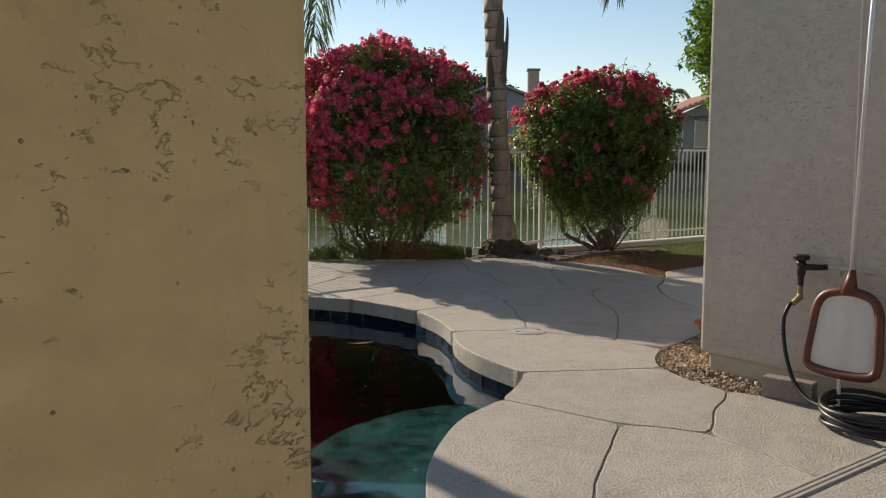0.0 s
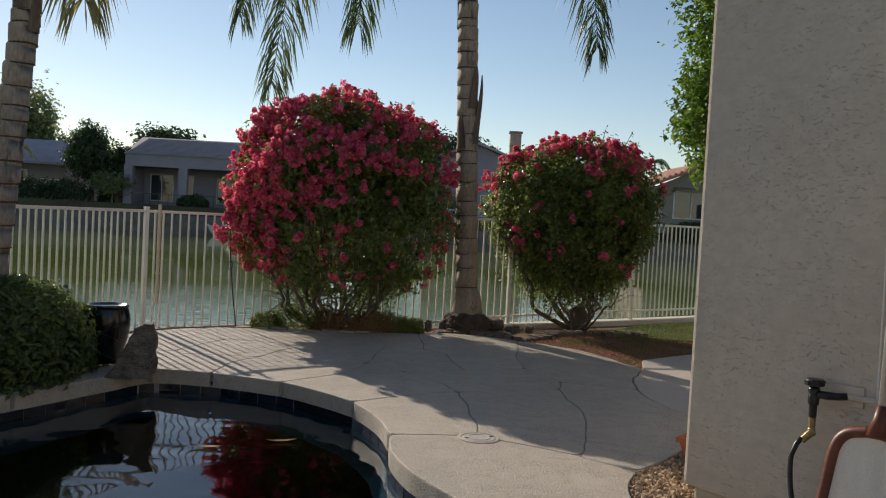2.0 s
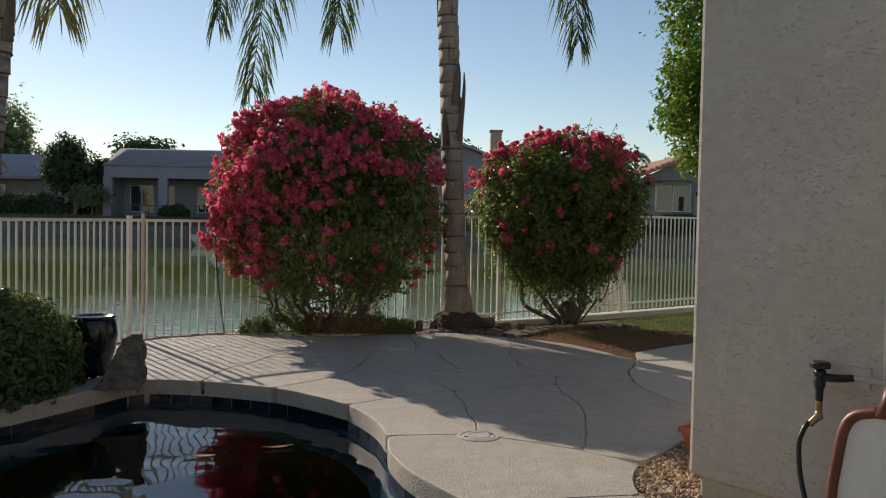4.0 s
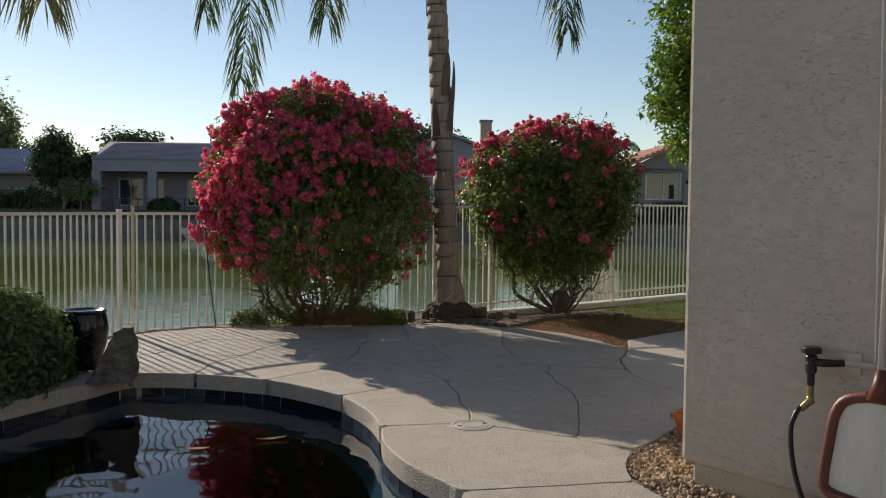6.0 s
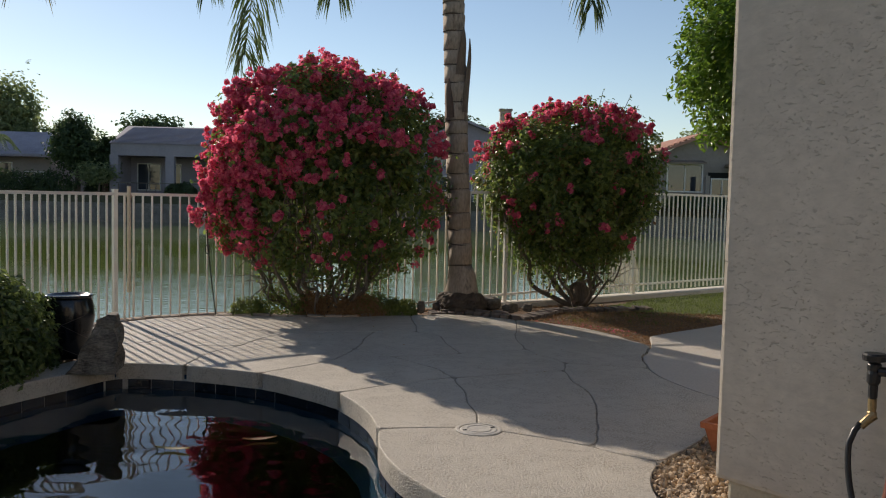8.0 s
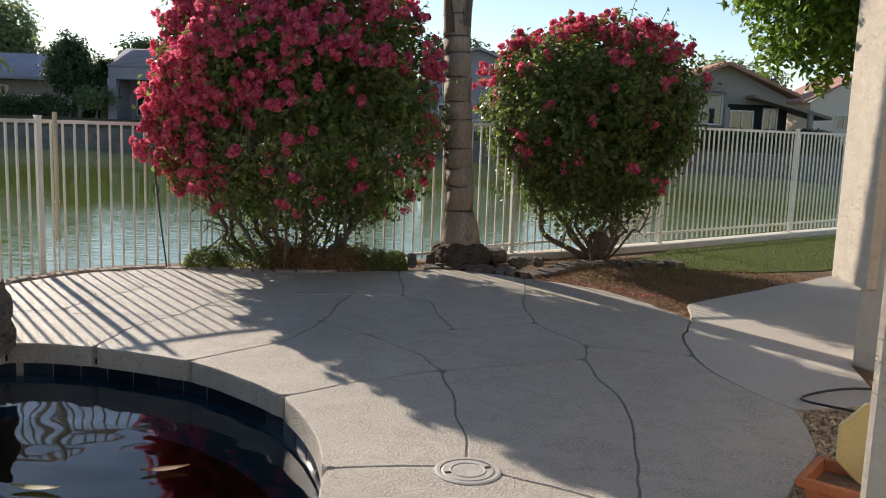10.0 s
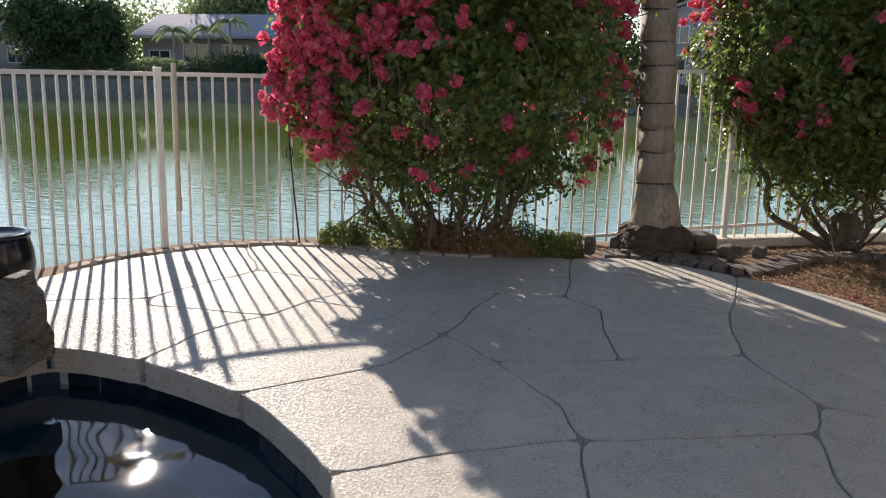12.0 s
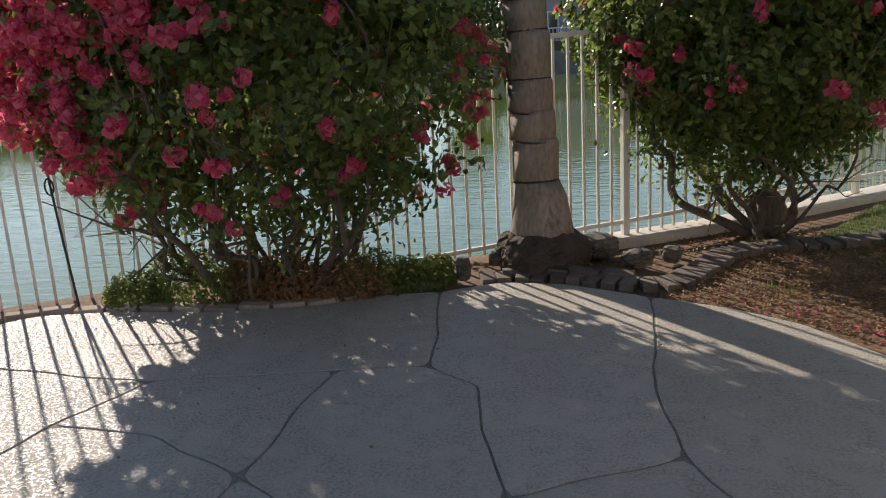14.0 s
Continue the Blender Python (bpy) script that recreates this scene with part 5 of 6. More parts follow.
far_tree(31, 84, 7.4, 3.2, 2.8, 2500, M_FAR_LIGHT, "light green tree behind the red-roofed house", 79, 0.45)
far_tree(20, 88, 8.5, 3.0, 2.2, 2000, M_FAR_LEAF, "tree top behind the red-roofed house", 80, 0.5)
far_tree(-55.5, 75, 8.6, 5.0, 4.4, 9000, M_FAR_LEAF, "broad dark shade tree on the far shore", 81, 0.45)
far_tree(-38, 95, 7.8, 6.5, 3.4, 4000, M_FAR_LIGHT, "tree mass behind the tan house", 83, 0.5)
far_tree(-61, 94, 10.0, 7, 4.4, 4000, M_FAR_LIGHT, "tree mass behind the tan houses", 84, 0.5)
far_tree(-50, 97, 9.5, 7, 4.0, 4000, M_FAR_LIGHT, "tree mass behind the tan houses", 85, 0.5)
far_tree(-5.5, 96, 10.5, 5.0, 4.4, 3000, M_FAR_LEAF, "tree mass between the far houses", 86, 0.5)
far_tree(-50.5, 76, 7.6, 3.6, 3.9, 6000, M_FAR_LEAF, "broad dark shade tree on the far shore", 87, 0.5)
far_tree(-85, 76, 9.0, 5, 4.2, 3000, M_FAR_LEAF, "broad dark shade tree on the far shore", 82, 0.5)


def tree_line(x, y, lx, h, seed):
    t = tagged(empty("hedge", x, y, G - 0.05), "distant row of trees behind the houses", "hedge", "distant tree rows")
    p, u = crown_points(2600, (0, 0, h * 0.35), (lx, 2.5, h * 0.65), seed, 0.14, 7.0, 0.5, -0.5)
    ok = p[:, 2] > 0
    v, f = leaves(p[ok], u[ok] + [0, 0, 0.5], 0.7, 0.6, 0.6)
    raw("foliage", v, f, M_FAR_LEAF, t)


for i in range(15):
    tree_line(-115 + 14 * i, 104 + 3 * (i % 3), 9.0, 5.0 + 1.2 * ((i * 7) % 4) / 3, 400 + i)


def far_palm(x, y, height, reach, label, seed):
    t = tagged(empty("palm_tree", x, y, G - 0.02), label, "palm tree", "palms across the lake")
    k = np.random.default_rng(seed)
    part("trunk", tube([(0, 0, 0), (0.05, 0, height * 0.5), (0, 0, height)], [0.2, 0.14, 0.12], 8), M_BARK, t)
    vs, fs = [], []
    for i in range(16):
        a = 2 * math.pi * i / 16 + k.uniform(-0.2, 0.2)
        d = Vector((math.cos(a), math.sin(a), 0))
        up = k.uniform(0.1, 0.9)
        side = d.cross(Vector((0, 0, 1)))
        for s in np.linspace(0.08, 1, 20):
            c = Vector((0, 0, height)) + d * reach * s + Vector((0, 0, reach * (up * s * 1.2 - (0.55 + up) * s * s)))
            for sg in (-1, 1):
                e = c + side * sg * 0.4 * (1 - 0.5 * s) + Vector((0, 0, -0.3)) + d * 0.15
                n0 = len(vs)
                vs += [c - d * 0.05, c + d * 0.05, e]
                fs.append((n0, n0 + 1, n0 + 2))
    raw("fronds", vs, fs, M_FAR_LIGHT, t)
    return t


far_palm(-36.5, 75, 4.6, 2.0, "young palm in front of the tan house", 91)
far_palm(-42.5, 75.5, 3.8, 1.8, "young palm in front of the tan house", 92)
far_palm(-39.8, 77, 4.0, 1.8, "young palm in front of the tan house", 93)
far_palm(17.8, 92, 6.6, 1.6, "palm behind the red-roofed house", 94)
far_palm(24.5, 92, 7.6, 1.7, "palm behind the red-roofed house", 95)


def far_hedge(x, y, lx, h, material, label, seed, n=1800):
    t = tagged(empty("hedge", x, y, G - 0.05), label, "hedge", "hedges across the lake")
    p, u = crown_points(n, (0, 0, h * 0.3), (lx, 0.9, h * 0.7), seed, 0.1, 6.0, 0.6, -0.4)
    ok = p[:, 2] > 0
    v, f = leaves(p[ok], u[ok] + [0, 0, 0.5], 0.24, 0.6, 0.6)
    raw("foliage", v, f, material, t)
    return t


for i, (x, y, lx, hh, mm) in enumerate(((-36.5, 74.2, 4.0, 1.9, M_FAR_LEAF), (-43.5, 74, 3.4, 1.3, M_FAR_LIGHT), (-49, 74.5, 4, 1.6, M_FAR_LEAF), (-55, 74.8, 3.4, 1.4, M_FAR_LEAF),
                                        (-20.2, 74, 1.4, 1.1, M_FAR_LEAF), (-13, 74, 3, 1.2, M_FAR_LEAF), (-2, 74, 4, 1.2, M_FAR_LEAF), (9, 73.5, 4, 1.2, M_FAR_LEAF),
                                        (-31.2, 74.2, 2.2, 1.9, M_FAR_LEAF), (-34.5, 75, 3.5, 1.9, M_FAR_LEAF), (-28.4, 77.5, 1.4, 1.6, M_FAR_LEAF), (20, 61, 2.5, 1.0, M_FAR_LEAF), (25.5, 60, 2.6, 1.0, M_FAR_LEAF), (32, 60, 3.5, 1.2, M_FAR_LEAF), (-66, 74.8, 4, 1.5, M_FAR_LEAF))):
    far_hedge(x, y, lx, hh, mm, "clipped hedge on the far shore", 300 + i)


# ---- a boat moored at the far shore ----
boat = tagged(empty("boat", -14.6, 68.8, -1.02), "small white motor boat moored at the far shore", "boat")
bm = bmesh.new()
rows = []
for s in np.linspace(0, 1, 9):
    w = 0.95 * min(1.0, 0.12 + 2.2 * s) ** 0.6
    top = 0.95 - 0.22 * s
    x = -2.6 + 5.2 * s
    rows.append([bm.verts.new(q) for q in ((x - 0.3 * (1 - s), -w, top), (x, -w * 0.86, 0.35), (x + 0.2 * (1 - s), 0, 0.0), (x, w * 0.86, 0.35), (x - 0.3 * (1 - s), w, top))])
for a, b in zip(rows, rows[1:]):
    for j in range(5):
        bm.faces.new((a[j], a[(j + 1) % 5], b[(j + 1) % 5], b[j]))
bm.faces.new(rows[0])
bm.faces.new(list(reversed(rows[-1])))
bmesh.ops.recalc_face_normals(bm, faces=bm.faces)
part("hull", bm, M_TRIM, boat, "white hull")
cabin = part("cabin", moved(prism([(-1.5, 0.8), (1.3, 0.75), (1.3, 1.35), (0.9, 1.7), (-0.7, 1.7)], -0.65, 0.65), pose(0, 0, 0, 90, 0, 0)), M_TRIM, boat)
part("window", box(1.3, 0.03, 0.35, pose(0.2, -0.66, 1.2)), M_GLASS, cabin)
part("rub_rail", tube([(-2.7, -0.3, 0.93), (-1.6, -0.9, 0.88), (0, -0.98, 0.85), (2.6, -0.98, 0.75)], 0.04, 6), M_RUBBER, boat)


# ---- things round the pool ----
def rock(x, y, size, seed, rz, label, lean=(0, 0)):
    bm = bmesh.new()
    bmesh.ops.create_icosphere(bm, subdivisions=4, radius=1)
    off = Vector((seed * 3.1, seed * 1.7, 0))
    for v in bm.verts:
        n = v.co.normalized()
        q = 1 + 0.28 * noise.noise(n * 1.5 + off) + 0.14 * noise.noise(n * 3.6 + off) + 0.05 * noise.noise(n * 9 + off)
        c = n * q
        m = max(abs(c.x), abs(c.y), abs(c.z))
        c = c * (0.55 + 0.45 / max(m, 0.3))
        v.co = Vector((c.x * size[0] / 2 + lean[0] * c.z, c.y * size[1] / 2 + lean[1] * c.z, (c.z + 0.85) * size[2] / 1.85))
    ob = part("boulder", bm, M_ROCK, smooth=True, at=pose(x, y, 0.0, 0, 0, rz))
    return tagged(ob, label, "boulder")


# the upright wedge of stone on the pool's edge
bm = bmesh.new()
bmesh.ops.create_cube(bm, size=1.0)
bmesh.ops.subdivide_edges(bm, edges=bm.edges[:], cuts=11, use_grid_fill=True)
for v in bm.verts:
    c = v.co.copy()
    h01 = c.z + 0.5
    left, right = -0.2 + 0.22 * h01 ** 0.8, 0.2 - 0.03 * h01
    x = left + (right - left) * (c.x + 0.5)
    y = c.y * (0.36 - 0.2 * h01)
    z = h01 * (0.47 - 0.10 * max(0.0, 0.5 - (c.x + 0.5)))
    q = Vector((x, y, z))
    v.co = q + Vector((noise.noise(q * 6), noise.noise(q * 6 + Vector((9, 0, 0))), 0.3 * noise.noise(q * 5))) * 0.045 + Vector((noise.noise(q * 22), noise.noise(q * 22 + Vector((4, 4, 0))), 0)) * 0.014
tagged(part("boulder", bm, M_ROCK, smooth=False, at=pose(-2.35, 8.62, -0.005, 0, 0, 8)), "dark brown wedge-shaped boulder on the pool's edge", "boulder")
urn = tagged(empty("urn", -2.76, 9.08, 0.0), "glossy black ceramic urn beside the boulder", "urn")
part("body", lathe([(0.10, 0.001), (0.12, 0.012), (0.16, 0.12), (0.198, 0.26), (0.213, 0.37), (0.208, 0.45), (0.19, 0.52), (0.18, 0.545), (0.16, 0.545), (0.17, 0.49), (0.185, 0.4)], 40), M_GLAZE, urn, smooth=True)
part("rim", lathe([(0.178, 0.535), (0.194, 0.538), (0.199, 0.55), (0.192, 0.562), (0.172, 0.56), (0.16, 0.545)], 40), M_GLAZE, urn, smooth=True)

lid = tagged(empty("floor_drain", 0.7, 6.99, 0.0), "round beige plastic drain cover set in the deck", "drain")
part("collar", lathe([(0.135, -0.02), (0.15, -0.02), (0.15, 0.004), (0.14, 0.007), (0.125, 0.006), (0.125, -0.02)], 36), M_DRAIN, lid, smooth=False)
part("cover", lathe([(0.12, -0.02), (0.12, 0.002), (0.112, 0.006), (0.02, 0.006), (0.002, 0.006)], 36), M_DRAIN, lid)
part("cover_ring", lathe([(0.07, 0.004), (0.075, 0.009), (0.08, 0.009), (0.085, 0.004)], 30), M_DRAIN, lid)
# dark plates on the cover, for the shade inside two finger holes
for a in (20, 200):
    part("finger_hole_shade", box(0.03, 0.016, 0.003, pose(0.095 * math.cos(radians(a)), 0.095 * math.sin(radians(a)), 0.0055, 0, 0, a)), M_SHADE_FILL, lid)

# brick edging along the deck's back edge, and the low curved wall by the palm
edging = tagged(empty("trim_brick_edging"), "weathered brick edging between the deck and the beds", "edging", kind="structure")
k = np.random.default_rng(12)


def brick_row(points, spacing, dz, tilt, material, across=False):
    brick = None
    line = curve_through([(x, y, 0) for x, y in points], 0.03)
    acc = 0.0
    for a, b in zip(line, line[1:]):
        acc += (b - a).length
        if acc < spacing:
            continue
        acc = 0.0
        d = b - a
        at = pose(a.x, a.y, dz + k.uniform(-0.008, 0.008), k.uniform(-tilt, tilt), k.uniform(-tilt, tilt), math.degrees(math.atan2(d.y, d.x)) + k.uniform(-4, 4) + (90 if across else 0))
        if brick is None:
            brick = part("brick", box(0.2, 0.095, 0.06, bevel=0.008), material, edging, at=at)
        else:
            o = new("brick", brick.data)
            o.parent, o.matrix_basis = edging, at


# the left row takes the sunlit colour, the rows by the palm the shaded one
brick_row([(-3.42, 10.4), (-3.26, 10.92), (-3.05, 11.28), (-2.78, 11.61), (-2.36, 11.86), (-1.84, 11.92), (-1.23, 11.88), (-0.6, 11.95), (-0.16, 12.16), (0.17, 12.3)], 0.21, -0.045, 3, M_BRICK_LIT)
brick_row([(0.42, 12.42), (0.7, 12.45), (1.05, 12.38), (1.3, 12.28), (1.52, 12.2), (1.75, 12.3), (1.95, 12.6), (2.2, 12.95), (2.5, 13.1), (2.95, 13.15), (3.5, 13.3)], 0.10, -0.04, 4, M_BRICK_SHADE, True)
brick_row([(0.5, 12.5), (0.9, 12.5), (1.35, 12.35), (1.6, 12.3)], 0.22, -0.02, 6, M_BRICK_SHADE)

# loose stones and a small dark figure-like stone by the palm
for i, (x, y, s, hh) in enumerate(((0.33, 12.4, 0.1, 0.16), (1.5, 12.62, 0.2, 0.12), (1.75, 12.75, 0.16, 0.1), (1.25, 12.95, 0.3, 0.16), (0.55, 12.75, 0.14, 0.1))):
    o = rock(x, y, (s, s * 0.8, hh), 20 + i, 40 * i, "small dark stone at the foot of the palm")
    o.name = "stone"
    tagged(o, category="stone")

# ---- along the house wall ----
GRAVEL = [NODE[i] for i in "g8 g7 g6 g5 g4 g3 g2 g1 n3 w5".split()] + [(3.3, 8.2), (2.9, 7.0), (2.1, 6.0), (1.9, 5.8), (2.35, 5.2)]
part("ground_gravel_bed", prism(GRAVEL, -0.1, -0.03), M_BED)
tagged(bpy.data.objects["ground_gravel_bed"], "dark earth under the gravel", "ground", kind="structure")


def pebbles(name, poly, n, size, z, material, label, seed, flat=0.6):
    k = np.random.default_rng(seed)
    ico = bmesh.new()
    bmesh.ops.create_icosphere(ico, subdivisions=1, radius=1)
    bv = np.array([v.co for v in ico.verts])
    bf = np.array([[v.index for v in f.verts] for f in ico.faces])
    ico.free()
    xs, ys = [p[0] for p in poly], [p[1] for p in poly]
    vs, fs, c = [], [], 0
    while c < n:
        x, y = k.uniform(min(xs), max(xs)), k.uniform(min(ys), max(ys))
        if not inside(x, y, poly):
            continue
        s = size * k.uniform(0.5, 1.35)
        r = np.array(Euler(k.uniform(0, 6.28, 3)).to_matrix())
        q = bv * (1 + k.uniform(-0.22, 0.22, (len(bv), 1))) * [1.0, k.uniform(0.6, 0.9), flat]
        vs.append(q @ r.T * s + [x, y, z + s * k.uniform(0.0, 0.7)])
        fs.append(bf + c * len(bv))
        c += 1
    return tagged(raw(name, np.vstack(vs), np.vstack(fs), material), label, "gravel", kind="stuff")


pebbles("gravel", GRAVEL, 3800, 0.022, -0.03, M_STONE, "loose brown and buff gravel along the house wall", 5)

N = Vector((-0.8, -0.6, 0))
ANG = math.degrees(math.atan2(U.y, U.x))


def on_wall(s, out, z):
    p = CORNER + U * s + N * out
    return Vector((p.x, p.y, z))


bib = tagged(empty("hose_bib"), "black and brass garden tap on the stucco wall", "tap")
b0 = on_wall(0.85, 0.0, 0.805)
part("flange", box(0.16, 0.012, 0.1, pose(*on_wall(0.91, 0.008, 0.76), 0, 0, ANG), 0.004), M_STUCCO, bib)
part("spout", tube([on_wall(0.91, 0.0, 0.805), on_wall(0.89, 0.06, 0.805), on_wall(0.85, 0.09, 0.805), on_wall(0.81, 0.10, 0.805)], [0.018, 0.018, 0.02, 0.02], 10), M_RUBBER, bib)
part("valve_body", lathe([(0.014, -0.11), (0.018, -0.1), (0.019, -0.05), (0.026, -0.04), (0.027, -0.005), (0.024, 0.01), (0.028, 0.02), (0.028, 0.035), (0.02, 0.048)], 14, m=Matrix.Translation(on_wall(0.79, 0.10, 0.795))), M_RUBBER, bib)
part("knob", lathe([(0.022, 0.045), (0.046, 0.052), (0.048, 0.074), (0.04, 0.082), (0.002, 0.083)], 16, m=Matrix.Translation(on_wall(0.79, 0.10, 0.795))), M_RUBBER, bib)
part("coupling", lathe([(0.013, -0.2), (0.019, -0.19), (0.019, -0.165), (0.015, -0.16), (0.017, -0.145), (0.017, -0.108)], 12, m=Matrix.Translation(on_wall(0.79, 0.10, 0.795))), M_BRASS, bib)
part("outlet", tube([on_wall(0.80, 0.1, 0.62), on_wall(0.785, 0.12, 0.60), on_wall(0.765, 0.14, 0.57)], [0.02, 0.018, 0.016], 10), M_BRASS, bib)

part("supply_pipe", tube([on_wall(0.90, 0.012, 0.807), on_wall(1.02, 0.012, 0.807), on_wall(1.2, 0.012, 0.803)], 0.016, 8), M_STUCCO, bib)
hose = tagged(empty("hose"), "black rubber garden hose coiled on the deck", "hose")
drop = curve_through([on_wall(0.765, 0.14, 0.585), on_wall(0.74, 0.18, 0.5), on_wall(0.775, 0.22, 0.32), on_wall(0.87, 0.27, 0.14), on_wall(1.00, 0.33, 0.06), on_wall(1.15, 0.38, 0.05)], 0.04)
part("lead", tube(drop, 0.013, 8), M_RUBBER, hose, smooth=True)
coil = []
cc = on_wall(1.42, 0.36, 0)
for i in range(5 * 28):
    a = 2 * math.pi * i / 28
    lap = i / 28
    r = 0.29 - 0.012 * (lap % 2) + 0.02 * noise.noise(Vector((lap * 1.3, math.cos(a), math.sin(a))))
    coil.append(cc + Vector((r * math.cos(a), r * math.sin(a), 0.016 + 0.024 * lap + 0.012 * math.sin(a * 2 + lap))))
part("coil", tube(coil, 0.015, 8), M_RUBBER, hose, smooth=True)

net = tagged(empty("skimmer_net"), "pool leaf skimmer with a brown frame leaned on the wall", "pool net")
top, bot = on_wall(1.15, 0.20, 0.71), on_wall(1.15, 0.27, 0.23)
fx = U
fz = (top - bot).normalized()
out = []
for px, pz in ((-0.05, 0.477), (-0.15, 0.450), (-0.205, 0.378), (-0.225, 0.225), (-0.235, 0.072), (-0.20, 0.018), (0, 0.000), (0.20, 0.018), (0.235, 0.072), (0.225, 0.225), (0.205, 0.378), (0.15, 0.450), (0.05, 0.477), (-0.05, 0.477)):
    out.append(bot + fx * px * 0.88 + fz * pz)
part("frame", tube(curve_through(out, 0.03), 0.027, 8, caps=False), M_RUST, net, "brown plastic frame", smooth=True)
bm = bmesh.new()
poly = curve_through(out, 0.03)[:-1]
bm.faces.new([bm.verts.new(p) for p in poly])
part("mesh", bm, M_NET, net, "pale net cloth")
part("socket", tube([top - fz * 0.02, top + fz * 0.06, top + fz * 0.12], [0.05, 0.03, 0.018], 10), M_RUST, net, smooth=True)
part("pole", tube([top + fz * 0.1, on_wall(1.15, 0.12, 2.2), on_wall(1.15, 0.02, 3.38)], 0.015, 12), M_WHITE, net, "white telescopic pole", smooth=True)
part("stub", tube([bot + fz * 0.02, on_wall(1.16, 0.285, 0.0)], 0.012, 8), M_WHITE, net)
cable = tagged(part("cable", tube([on_wall(1.02, 0.012, 3.38), on_wall(1.04, 0.012, 2.0), on_wall(1.05, 0.012, 0.9), on_wall(1.06, 0.014, 0.3)], 0.005, 6), M_WHITE), "thin pale cable running down the stucco wall", "cable")

blk = tagged(part("concrete_block", box(0.30, 0.10, 0.13, bevel=0.008), M_BLOCK, at=pose(2.1, 4.98, 0.0, 0, 0, ANG + 12)), "weathered concrete block on the deck by the hose", "block")
pot = tagged(empty("flower_pot", 2.22, 6.625, -0.025, 50), "square terracotta pot beside the house corner", "pot")


def square_pot(w0, w1, hgt, t):
    bm = bmesh.new()
    rings = []
    for w, z in ((w0, 0), (w1, hgt * 0.82), (w1 + 0.03, hgt * 0.83), (w1 + 0.035, hgt), (w1 - t, hgt), (w1 - t - 0.02, hgt * 0.75)):
        rings.append([bm.verts.new((sx * w / 2, sy * w / 2, z)) for sx, sy in ((-1, -1), (1, -1), (1, 1), (-1, 1))])
    for a, b in zip(rings, rings[1:]):
        for j in range(4):
            bm.faces.new((a[j], a[(j + 1) % 4], b[(j + 1) % 4], b[j]))
    bm.faces.new(list(reversed(rings[0])))
    bm.faces.new(rings[-1])
    bmesh.ops.bevel(bm, geom=[e for e in bm.edges if abs(e.verts[0].co.z - e.verts[1].co.z) > 0.05], offset=0.012, segments=2, affect="EDGES")
    return bm


part("body", square_pot(0.20, 0.285, 0.2, 0.025), M_TERRA, pot)
part("soil", box(0.25, 0.25, 0.03, pose(0, 0, 0.125)), M_SOIL, pot, "dry soil in the pot")
tray = [(0.17 * math.cos(math.pi * (j + 0.5) / 4) / math.cos(math.pi / 8), 0.17 * math.sin(math.pi * (j + 0.5) / 4) / math.cos(math.pi / 8)) for j in range(8)]
panel = tagged(empty("plastic_tray", 2.37, 6.67, 0.29), "eight-sided cream plastic tray leaning upright in the terracotta pot", "tray")
lean = pose(0, 0.012, 0, 86, 0, -8)
part("body", moved(prism(tray, -0.012, 0.012), lean), M_YELLOW, panel)
for p, q in zip(tray, tray[1:] + tray[:1]):
    part("rim", moved(tube([(*p, 0.014), (*q, 0.014)], 0.007, 6), lean), M_YELLOW, panel)
loop = [(3.03 + 0.33 * math.cos(a), 8.08 + 0.24 * math.sin(a), 0.02 + 0.02 * math.sin(a * 2)) for a in np.linspace(0, 2 * math.pi, 25)]
tagged(part("wire", tube(loop, 0.008, 6, caps=False), M_RUBBER), "loop of thin black wire on the walkway", "wire")

# ---- lawn, litter ----
LAWN = [(2.95, 13.4), (3.4, 13.0), (4.2, 12.9), (5.2, 13.2), (7.5, 15.2), (9.5, 17.0), (9.0, 18.2), (6.3, 16.35), (3.75, 14.5)]
o = part("ground_lawn", prism(LAWN, -0.06, -0.022), M_TURF)
tagged(o, "mown green lawn along the fence", "lawn", kind="structure")
k = np.random.default_rng(77)
gp = []
while len(gp) < 26000:
    x, y = k.uniform(2.2, 9.6), k.uniform(11.8, 18.2)
    if inside(x, y, LAWN) or (k.uniform() < 0.04 + 0.5 * max(0, noise.noise(Vector((x * 1.7, y * 1.7, 5)))) and inside(x, y, [(1.9, 12.2), (2.6, 11.3), (3.2, 11.6), (4.8, 12.9), (3.3, 14.2), (2.3, 13.3)])):
        gp.append((x, y))
gp = np.array(gp)
n = len(gp)
hgt = k.uniform(0.02, 0.05, n)
ang = k.uniform(0, 6.28, n)
w = 0.004
b = np.column_stack([gp, np.full(n, -0.03)])
s = np.column_stack([np.cos(ang), np.sin(ang), np.zeros(n)]) * w
tip = b + np.column_stack([k.normal(0, 0.012, n), k.normal(0, 0.012, n), hgt])
v = np.stack([b - s, b + s, tip], 1).reshape(-1, 3)
tagged(raw("grass", v, np.arange(3 * n).reshape(-1, 3), M_GRASS), "short green grass blades", "grass", kind="stuff")


def litter(name, n, poly, size, material, label, seed, z):
    k = np.random.default_rng(seed)
    pts = []
    xs, ys = [p[0] for p in poly], [p[1] for p in poly]
    while len(pts) < n:
        x, y = k.uniform(min(xs), max(xs)), k.uniform(min(ys), max(ys))
        if inside(x, y, poly):
            pts.append((x, y, z + k.uniform(0.004, 0.012)))
    v, f = leaves(pts, np.tile([0, 0, 1.0], (n, 1)), size, 0.3, 0.6, 0.3)
    return tagged(raw(name, v, f, material), label, "litter", kind="stuff")


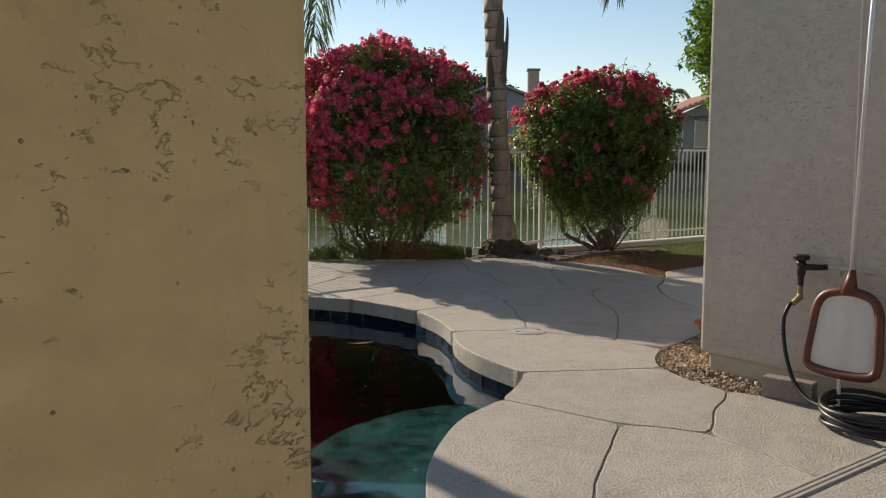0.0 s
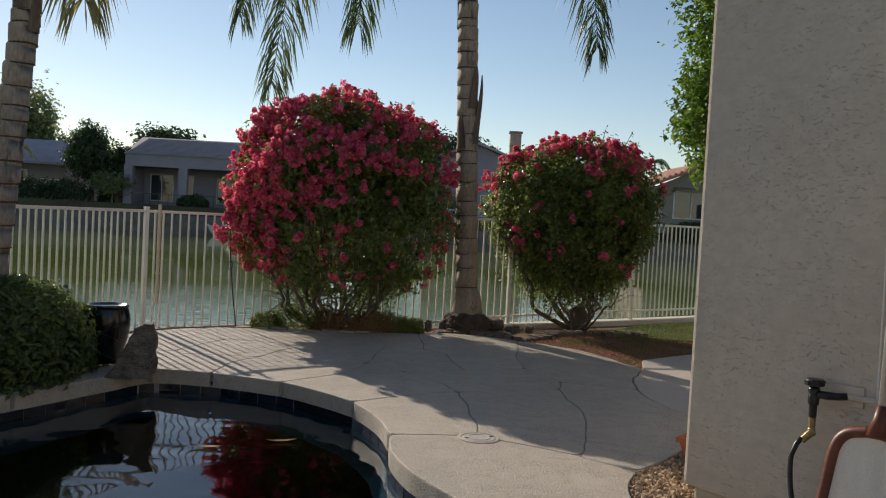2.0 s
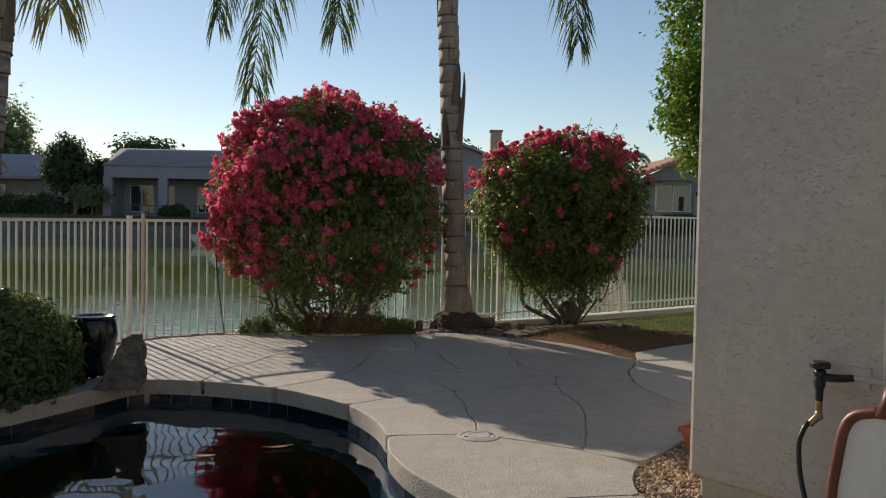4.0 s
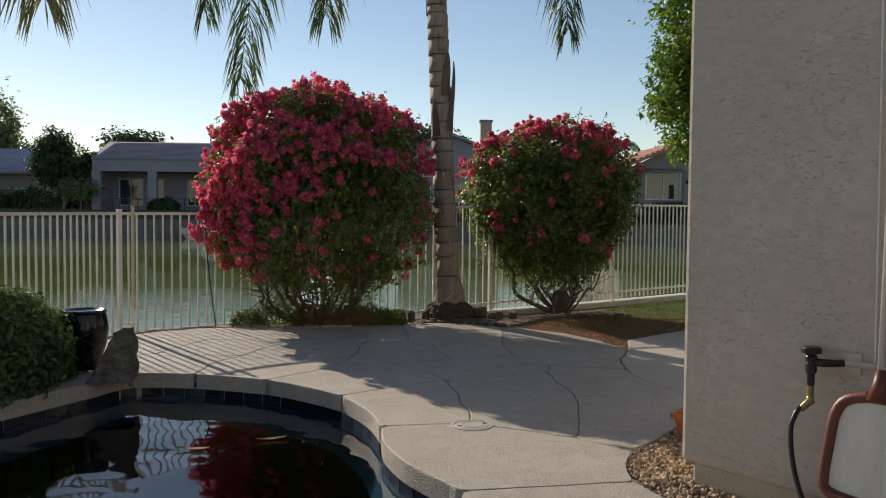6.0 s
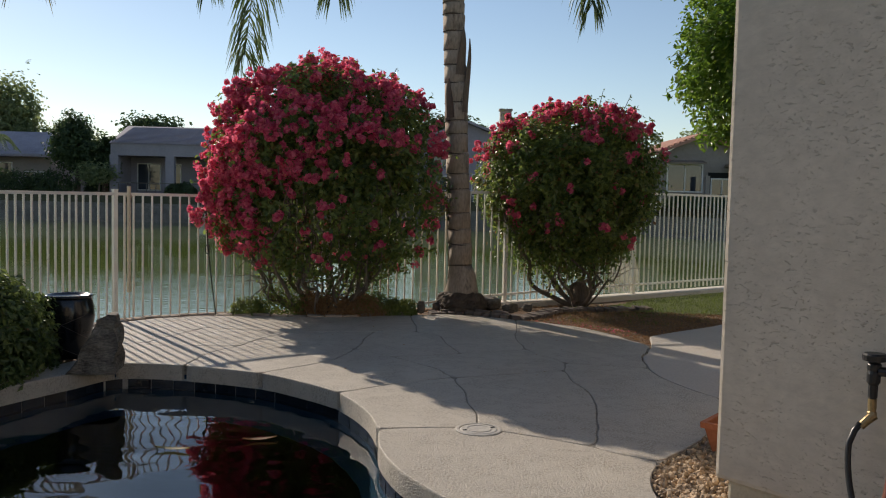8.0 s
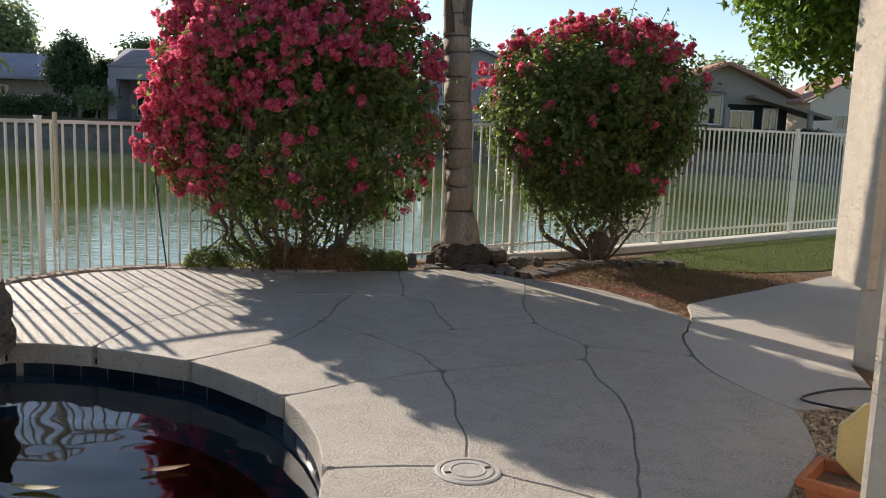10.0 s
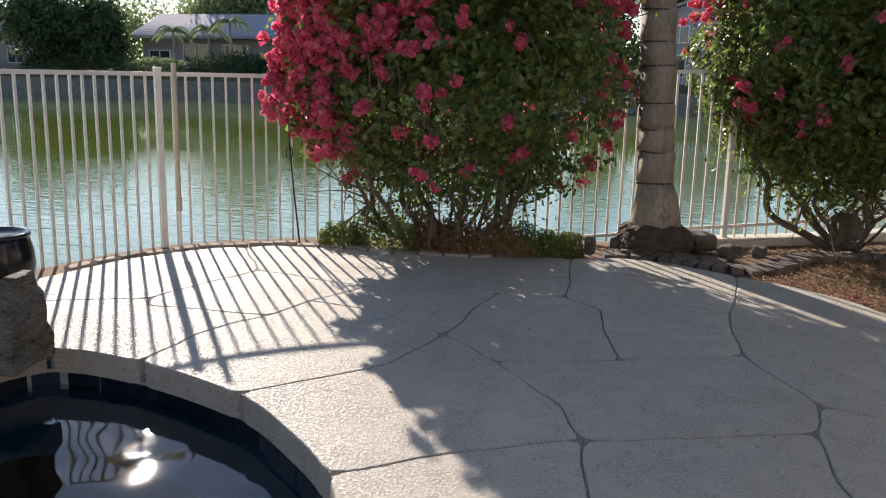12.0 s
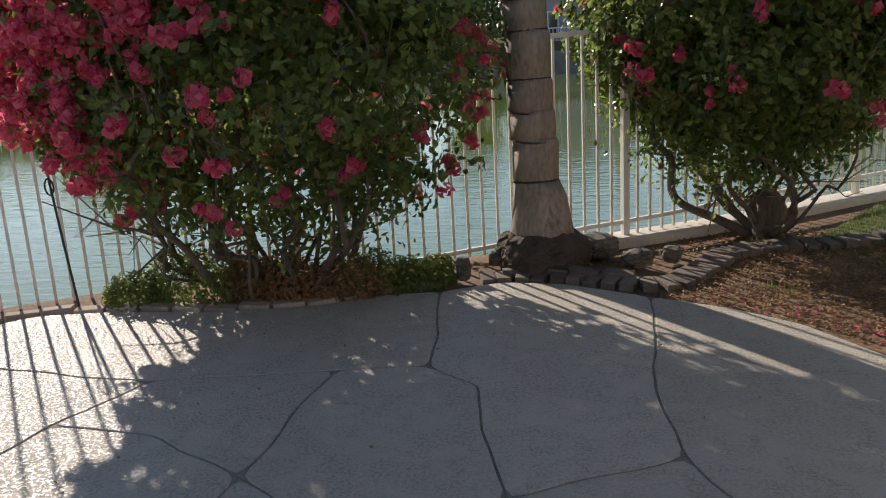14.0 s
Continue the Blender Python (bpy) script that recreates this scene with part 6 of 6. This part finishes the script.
BED = [(1.5, 12.0), (1.95, 11.75), (2.3, 11.4), (2.6, 10.9), (2.75, 10.4), (2.95, 11.0), (4.9, 12.7), (4.2, 13.0), (3.4, 13.1), (3.0, 13.5), (2.2, 12.95), (1.8, 12.3)]
litter("fallen_leaves", 7500, BED, 0.026, M_DRY, "dry brown leaves and bark on the soil", 61, -0.03)
litter("fallen_petals", 90, [(1.55, 12.0), (1.95, 11.75), (2.3, 11.4), (2.6, 10.9), (2.85, 11.2), (2.0, 12.1)], 0.028, M_BRACT, "fallen pink petals on the soil", 62, -0.025)
litter("fallen_leaves", 60, [(-3.0, 10.9), (-2.3, 11.7), (-0.6, 11.8), (0.2, 12.1), (1.4, 11.9), (2.3, 10.5), (1.6, 8.5), (-0.2, 8.6), (-2.2, 9.2)], 0.022, M_DRY, "a few dry leaves on the deck", 63, 0.0)
litter("fallen_leaves", 700, [(0.45, 12.5), (1.3, 12.45), (2.2, 13.2), (3.2, 13.6), (2.6, 13.9), (1.5, 13.2), (0.3, 12.9)], 0.03, M_DRY, "dry leaves round the palm's foot", 64, -0.03)

for i, (x, y, a, tint) in enumerate(((-0.765, 7.37, 18, M_DRY), (-1.28, 7.12, -4, M_FROND_DRY), (-1.27, 5.14, 35, M_FROND_DRY))):
    bm = bmesh.new()
    rows = []
    for s in np.linspace(-1, 1, 9):
        w = 0.025 * (1 - s * s) + 0.001
        rows.append([bm.verts.new((s * 0.115, t * w, 0.004 + 0.012 * s * s + abs(t) * 0.008)) for t in (-1, 0, 1)])
    for p, q in zip(rows, rows[1:]):
        for j in (0, 1):
            bm.faces.new((p[j], p[j + 1], q[j + 1], q[j]))
    tagged(part("floating_leaf", bm, tint, smooth=True, at=pose(x, y, -0.202, 0, 0, a)), "yellowed leaf floating on the pool water", "leaf")

# ---- waterline tiles of the pool ----
tile = None
line = inset(rim, -0.018)
acc, pitch = 0.0, 0.2
for a, b in zip(line, line[1:] + line[:1]):
    d, L = b - a, (b - a).length
    while acc < L:
        p = a.lerp(b, acc / L)
        acc += pitch
        at = pose(p.x, p.y, -0.286, 0, 0, math.degrees(math.atan2(d.y, d.x)))
        if tile is None:
            tile = part("tile", box(0.191, 0.012, 0.148, bevel=0.003), M_TILE, pool, at=at)
        else:
            o = new("tile", tile.data)
            o.parent, o.matrix_basis = pool, at
    acc -= L
